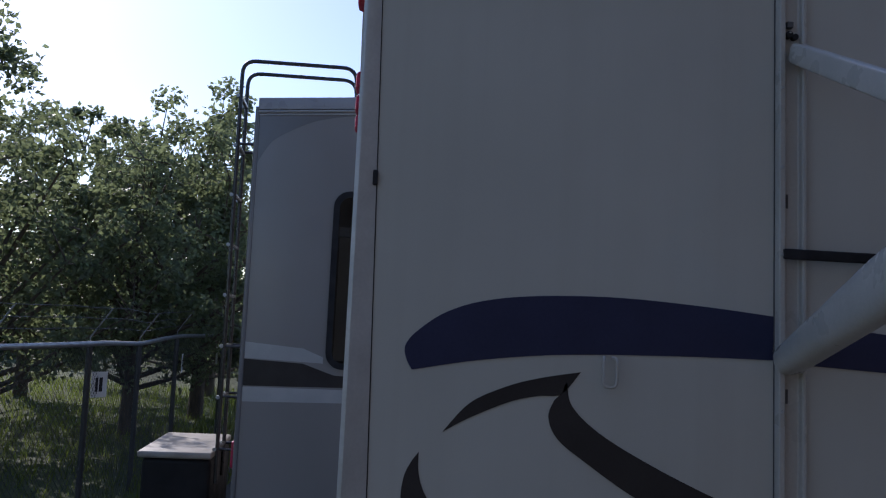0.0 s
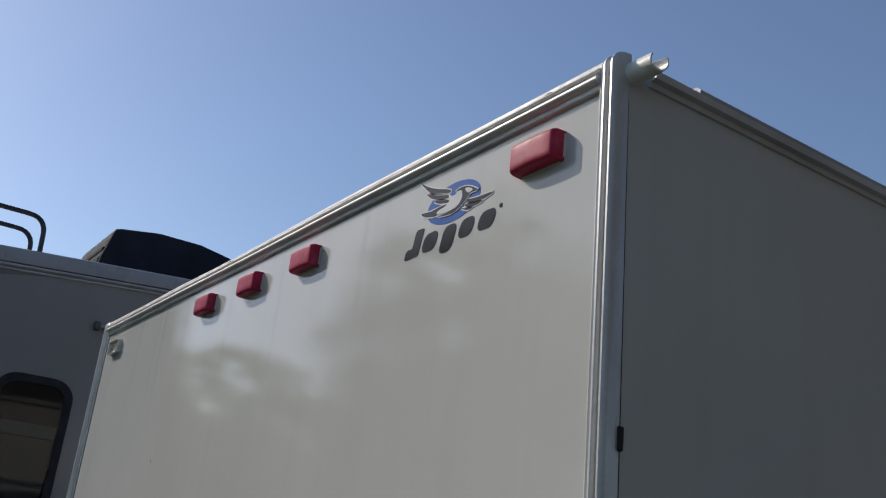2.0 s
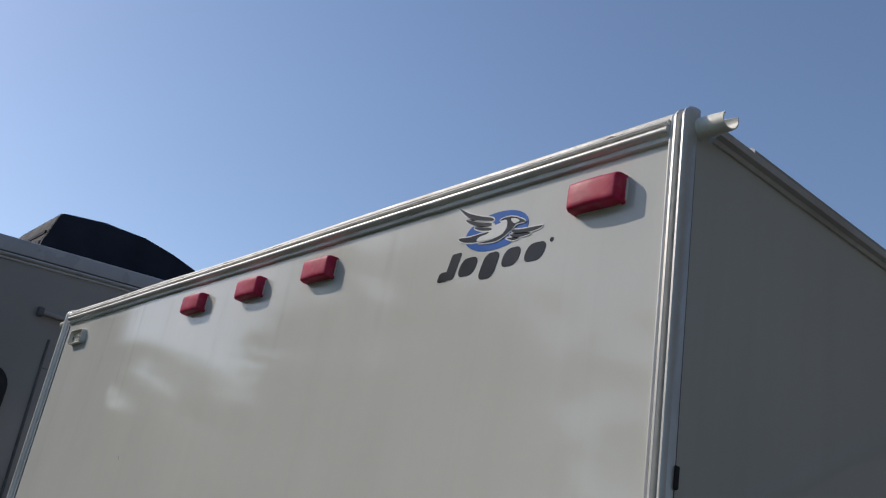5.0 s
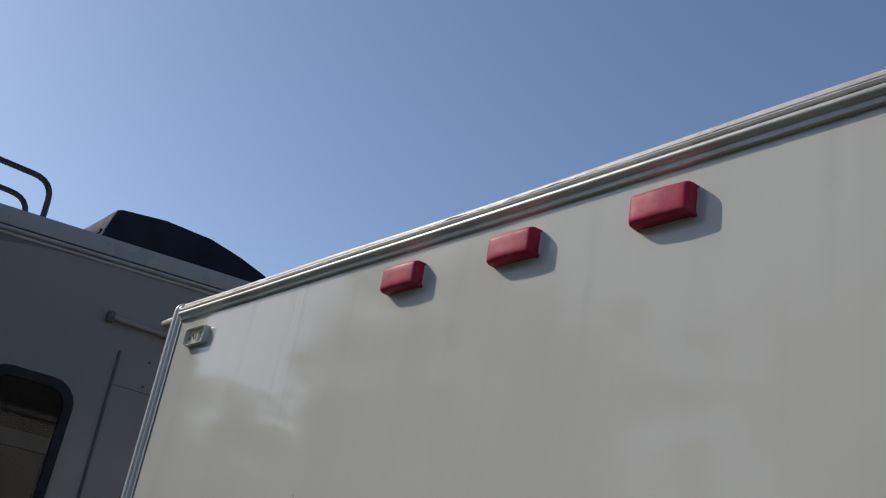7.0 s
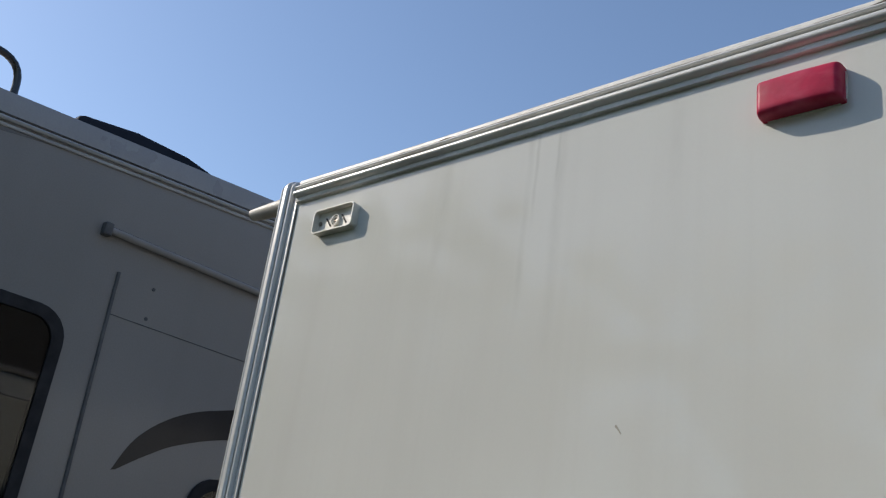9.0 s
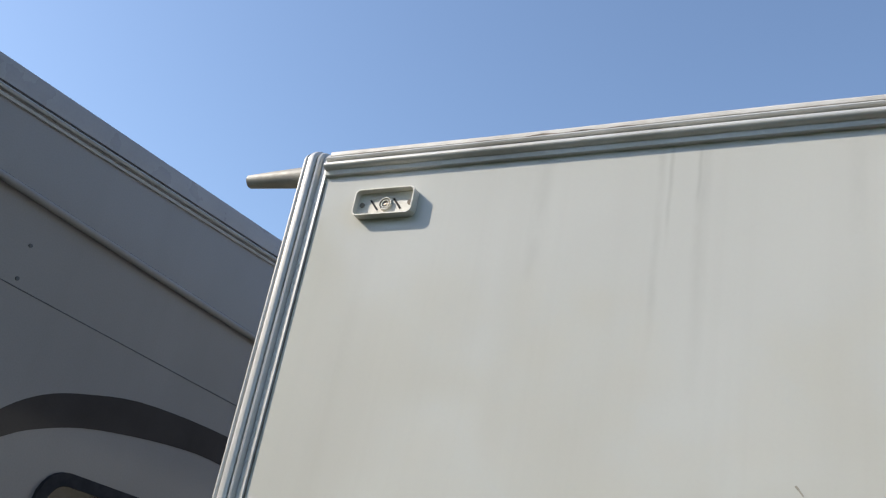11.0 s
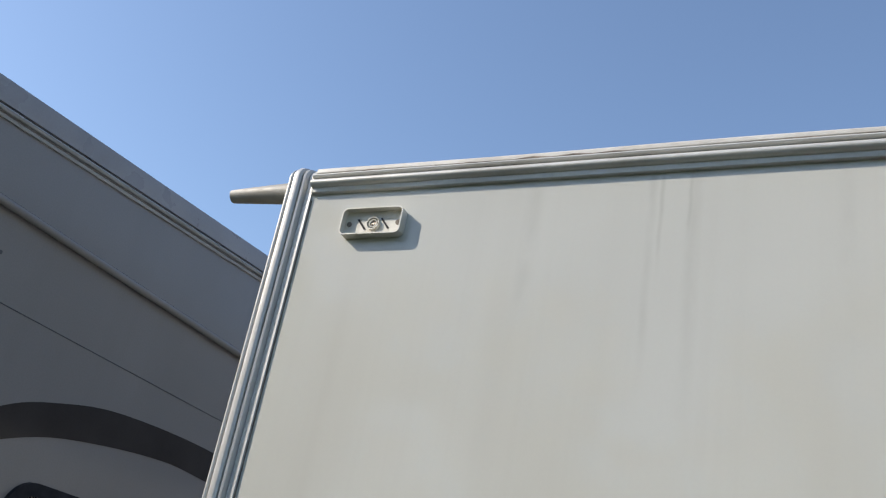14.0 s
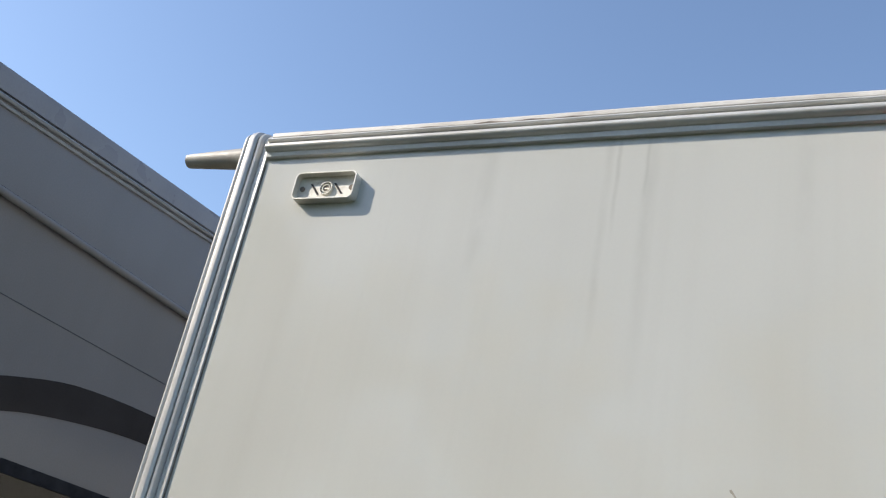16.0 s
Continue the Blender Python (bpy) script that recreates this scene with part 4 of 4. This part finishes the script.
# ---- a white trailer farther off ----
far = thing("white_trailer", "white trailer with a roof ladder parked beyond the fifth wheel", "trailer", at=(-10.2, 2.0, 0))
tp("body", box((-11.4, -0.95, 0.5), (-9.0, 5.0, 2.32), 0.04), GEL, far)
tp("roof", box((-11.41, -0.96, 2.32), (-8.99, 5.0, 2.37), 0.02), ROOF, far)
for z in (0.95, 1.02, 1.2):
    tp("stripe", box((-9.0, -0.93, z), (-8.997, 5.0, z + 0.035)), NAVY, far)
tp("ladder_hoop", tube(bend([(-9.3, -1.08, 0.9), (-9.3, -1.08, 2.72), (-9.3, -0.6, 2.72), (-9.3, -0.58, 2.36)], 0.12, 6), 0.014, 8), GALV, far, "bare metal roof ladder hoop", 60)
wheel(far, -9.2, 2.4, 1)
wheel(far, -11.2, 2.4, -1)

# ---- fence ----
FENCE = [(3.5, -2.75), (1.0, -2.6), (-1.5, -2.45), (-4.3, -2.2), (-5.7, -1.95), (-7.2, -1.9), (-8.7, -1.83), (-9.9, -1.5), (-12.0, -1.3), (-14.5, -1.2)]


def fence_top(x):
    return float(np.interp(-x, (4.9, 5.9, 6.6, 7.1, 7.9, 8.75, 9.75), (1.585, 1.588, 1.568, 1.555, 1.58, 1.604, 1.61)))


fence = thing("chain_link_fence", "galvanised chain-link fence with barbed wire along the lot", "fence", at=(-5.5, -2.0, 0))
line = [(x, y) for x, y in FENCE]
for x, y in line[2:]:
    z = fence_top(x)
    tp("post", tube([(x, y - 0.03, -0.2), (x, y - 0.03, z - 0.02)], 0.024, 12), WIRE, fence, "", 60)
    tp("wire_arm", tube([(x, y - 0.03, z), (x, y - 0.03, z + 0.05), (x + 0.02, y + 0.13, z + 0.28)], 0.006, 6), GALV, fence)
smooth_line = spline(line, steps=8)
tp("top_rail", tube([(x, y, fence_top(x)) for x, y in smooth_line], 0.021, 10), GALV, fence, "bright galvanised top rail", 60)
for k in range(3):
    b = tube([(x + 0.02, y + 0.03 + 0.05 * k, fence_top(x) + 0.12 + 0.08 * k + 0.004 * math.sin(i * 0.9 + k)) for i, (x, y) in enumerate(smooth_line)], 0.003, 5)
    for i, (x, y) in enumerate(smooth_line):
        for s in (-1, 1):
            z = fence_top(x) + 0.12 + 0.08 * k + 0.004 * math.sin(i * 0.9 + k)
            tube([(x + 0.02 - 0.012, y + 0.03 + 0.05 * k, z - 0.012 * s), (x + 0.02 + 0.012, y + 0.03 + 0.05 * k, z + 0.012 * s)], 0.0016, 3, b)
    tp("barbed_wire", b, WIRE, fence)


def chain_link():
    """Crossing wires, a diamond every 6 cm, along the fence line."""
    xs = [p[0] for p in smooth_line]
    ys = [p[1] for p in smooth_line]
    verts, faces = [], []
    r = 0.0013

    def on(s):
        x = 0.5 - s
        return x, float(np.interp(-x, [-v for v in xs], ys))

    def wire(s0, z0, s1, z1):
        a, c = on(s0), on(s1)
        n = len(verts)
        for (x, y), z, off in ((a, z0, 0), (c, z1, 0)):
            verts.extend(((x - r, y, z), (x + r, y, z), (x, y + 1.7 * r, z)))
        for i in range(3):
            faces.append((n + i, n + (i + 1) % 3, n + 3 + (i + 1) % 3, n + 3 + i))

    pitch, s = 0.06, 2.2
    while s < 14.0:
        for way in (1, -1):
            for k in range(5):
                z0, z1 = 0.02 + 0.306 * k, 0.02 + 0.306 * (k + 1)
                ds = 0.306 * way
                lift = fence_top(0.5 - s) - 1.56
                wire(s + ds * k - (0.8 if way > 0 else -0.8), z0 + lift, s + ds * (k + 1) - (0.8 if way > 0 else -0.8), z1 + lift)
        s += pitch
    me = bpy.data.meshes.new("mesh_fabric")
    me.from_pydata(verts, [], faces)
    me.materials.append(WIRE)
    ob = new("mesh_fabric", me)
    ob.parent = fence
    ob.matrix_parent_inverse = Matrix.Translation(-fence.location)
    tagged(ob, "woven wire mesh", kind="stuff")


chain_link()


def lot_sign(x, y, z, turn):
    s = thing("lot_sign", "small white lot marker plate wired to the fence", "sign", "lot markers on the fence", at=(x, y, z))
    s.rotation_euler = (0, 0, radians(turn))
    part("plate", box((-0.075, -0.002, -0.1), (0.075, 0.002, 0.1), 0.0015), SIGN, s)
    part("bar", box((-0.03, 0.002, -0.055), (0.0, 0.0035, 0.055)), GAP, s)
    part("bar", box((0.012, 0.002, -0.055), (0.035, 0.0035, 0.055)), GAP, s)


lot_sign(-5.86, -1.93, 1.265, -38)
lot_sign(-8.72, -1.79, 1.315, 6)
lot_sign(-9.55, -1.54, 1.38, 15)


# ---- trees ----
def leaf_mesh(centres, spread, count, size, rnd, verts, faces):
    """Bent leaves scattered in uneven clumps round the ends of the branches."""
    for _ in range(count):
        c, r = rnd.choice(centres)
        while True:
            d = Vector((rnd.uniform(-1, 1), rnd.uniform(-1, 1), rnd.uniform(-0.8, 0.8)))
            if d.length < 1:
                break
        p = Vector(c) + d * r * spread
        a = Vector((rnd.gauss(0, 1), rnd.gauss(0, 1), rnd.gauss(-0.5, 0.6))).normalized()
        b = a.cross(Vector((rnd.gauss(0, 1), rnd.gauss(0, 1), rnd.gauss(0, 1)))).normalized()
        up = a.cross(b)
        L, w = size * rnd.uniform(0.7, 1.3), size * rnd.uniform(0.28, 0.42)
        n = len(verts)
        verts.extend((p, p + a * L * 0.45 + b * w + up * 0.12 * L, p + a * L, p + a * L * 0.45 - b * w + up * 0.12 * L))
        faces.extend(((n, n + 1, n + 2), (n, n + 2, n + 3)))


def tree(x, y, height, width, seed, leaves, size=0.075, low=0.25, mat=None, label="leafy green broadleaf tree in full leaf behind the fence"):
    rnd = random.Random(seed)
    z0 = ground_z(x, y)
    t = thing("tree", label, "tree", "trees behind the fence", at=(x, y, z0))
    trunk_top = height * 0.55
    wood = tube([(0.0, 0, -0.1), (0.03, 0.02, height * 0.2), (rnd.uniform(-.1, .1), rnd.uniform(-.1, .1), trunk_top), (rnd.uniform(-.2, .2), rnd.uniform(-.2, .2), height * 0.8)], [0.13, 0.1, 0.07, 0.03], 9)
    centres = []
    n = 26
    for k in range(n):
        a = k * 2.39996 + rnd.uniform(-.3, .3)
        f = (k + 0.5) / n
        h0 = height * (low + (0.72 - low) * f * rnd.uniform(0.8, 1.0))
        reach = width * 0.5 * (0.5 + 0.5 * math.sin(math.pi * min(1.0, 0.28 + 0.66 * f))) * rnd.uniform(0.6, 1.35)
        tip = Vector((math.cos(a) * reach, math.sin(a) * reach, min(height, h0 + reach * rnd.uniform(0.15, 0.75) + height * 0.16 * f)))
        root = Vector((0, 0, h0 * 0.8))
        mid = root.lerp(tip, 0.5) + Vector((0, 0, -0.06 * reach))
        tube([root, mid, tip], [0.04, 0.025, 0.008], 5, wood)
        for s in range(3):
            q = root.lerp(tip, 0.5 + 0.25 * s)
            centres.append((q, 0.26 + 0.3 * rnd.random()))
        for s in range(3):
            q = tip + Vector((rnd.uniform(-.5, .5), rnd.uniform(-.5, .5), rnd.uniform(-.25, .55)))
            tube([tip, tip.lerp(q, 0.55) + Vector((0, 0, 0.03)), q], [0.01, 0.007, 0.003], 4, wood)
            centres.append((q, 0.12 + 0.2 * rnd.random()))
    for s in range(5):
        q = Vector((rnd.uniform(-.5, .5), rnd.uniform(-.5, .5), height * rnd.uniform(0.85, 1.14)))
        centres.append((q, 0.3))
        tube([Vector((0, 0, height * 0.7)), q], [0.02, 0.005], 4, wood)
    part("trunk", wood, BARK, t, "", 50)
    verts, faces = [], []
    leaf_mesh(centres, 0.82, leaves, size, rnd, verts, faces)
    me = bpy.data.meshes.new("crown")
    me.from_pydata([tuple(v) for v in verts], [], faces)
    me.materials.append(mat or LEAF)
    ob = new("crown", me)
    ob.parent = t
    return t


tree(-10.4, -2.7, 4.0, 3.4, 11, 17000, 0.08)
tree(-8.4, -4.0, 3.3, 3.0, 12, 12000, 0.075)
tree(-12.5, -2.2, 4.55, 3.4, 13, 17000, 0.085)
tree(-6.65, -4.45, 5.1, 2.7, 14, 15000, 0.075, 0.46)
tree(-14.0, -5.2, 4.3, 4.6, 15, 15000, 0.09)
tree(-16.5, -2.6, 4.6, 4.4, 16, 14000, 0.09, 0.15)
tree(-10.5, -8.0, 5.6, 5.0, 17, 16000, 0.09, 0.2)
tree(-6.0, -10.0, 6.2, 5.0, 18, 13000, 0.1, 0.2)
tree(-1.5, -11.0, 6.5, 5.2, 19, 11000, 0.11, 0.2)
tree(3.5, -11.5, 6.0, 5.0, 20, 9000, 0.11, 0.2)


def far_woods():
    """A dense wood that closes the view far behind the trees."""
    rnd = random.Random(77)
    verts, faces = [], []
    centres = []
    for k in range(70):
        a = radians(176 + 110 * k / 69)
        d = rnd.uniform(24, 34)
        cx, cy = math.cos(a) * d, math.sin(a) * d
        for _ in range(7):
            centres.append(((cx + rnd.uniform(-2, 2), cy + rnd.uniform(-2, 2), ground_z(cx, cy) + rnd.uniform(0.2, 2.4)), rnd.uniform(0.8, 1.4)))
    leaf_mesh(centres, 1.0, 32000, 0.34, rnd, verts, faces)
    me = bpy.data.meshes.new("woods")
    me.from_pydata([tuple(v) for v in verts], [], faces)
    me.materials.append(LEAF_DEEP)
    tagged(new("woods", me), "dense dark green wood in the distance", "woods", kind="stuff")


far_woods()


def grass():
    rnd = random.Random(31)
    verts, faces = [], []
    for _ in range(26000):
        x, y = rnd.uniform(-18, -4.2), rnd.uniform(-8.5, -1.2)
        z = ground_z(x, y) + (mound(x, y))
        h, a = rnd.uniform(0.04, 0.16), rnd.uniform(0, 6.283)
        w, lx, ly = 0.007, rnd.uniform(-.06, .06), rnd.uniform(-.06, .06)
        n = len(verts)
        verts.extend(((x - w * math.cos(a), y - w * math.sin(a), z - 0.02), (x + w * math.cos(a), y + w * math.sin(a), z - 0.02), (x + lx, y + ly, z + h)))
        faces.append((n, n + 1, n + 2))
    me = bpy.data.meshes.new("grass")
    me.from_pydata(verts, [], faces)
    me.materials.append(GRASS)
    tagged(new("grass", me), "rough green grass along the fence", "grass", kind="stuff")


grass()
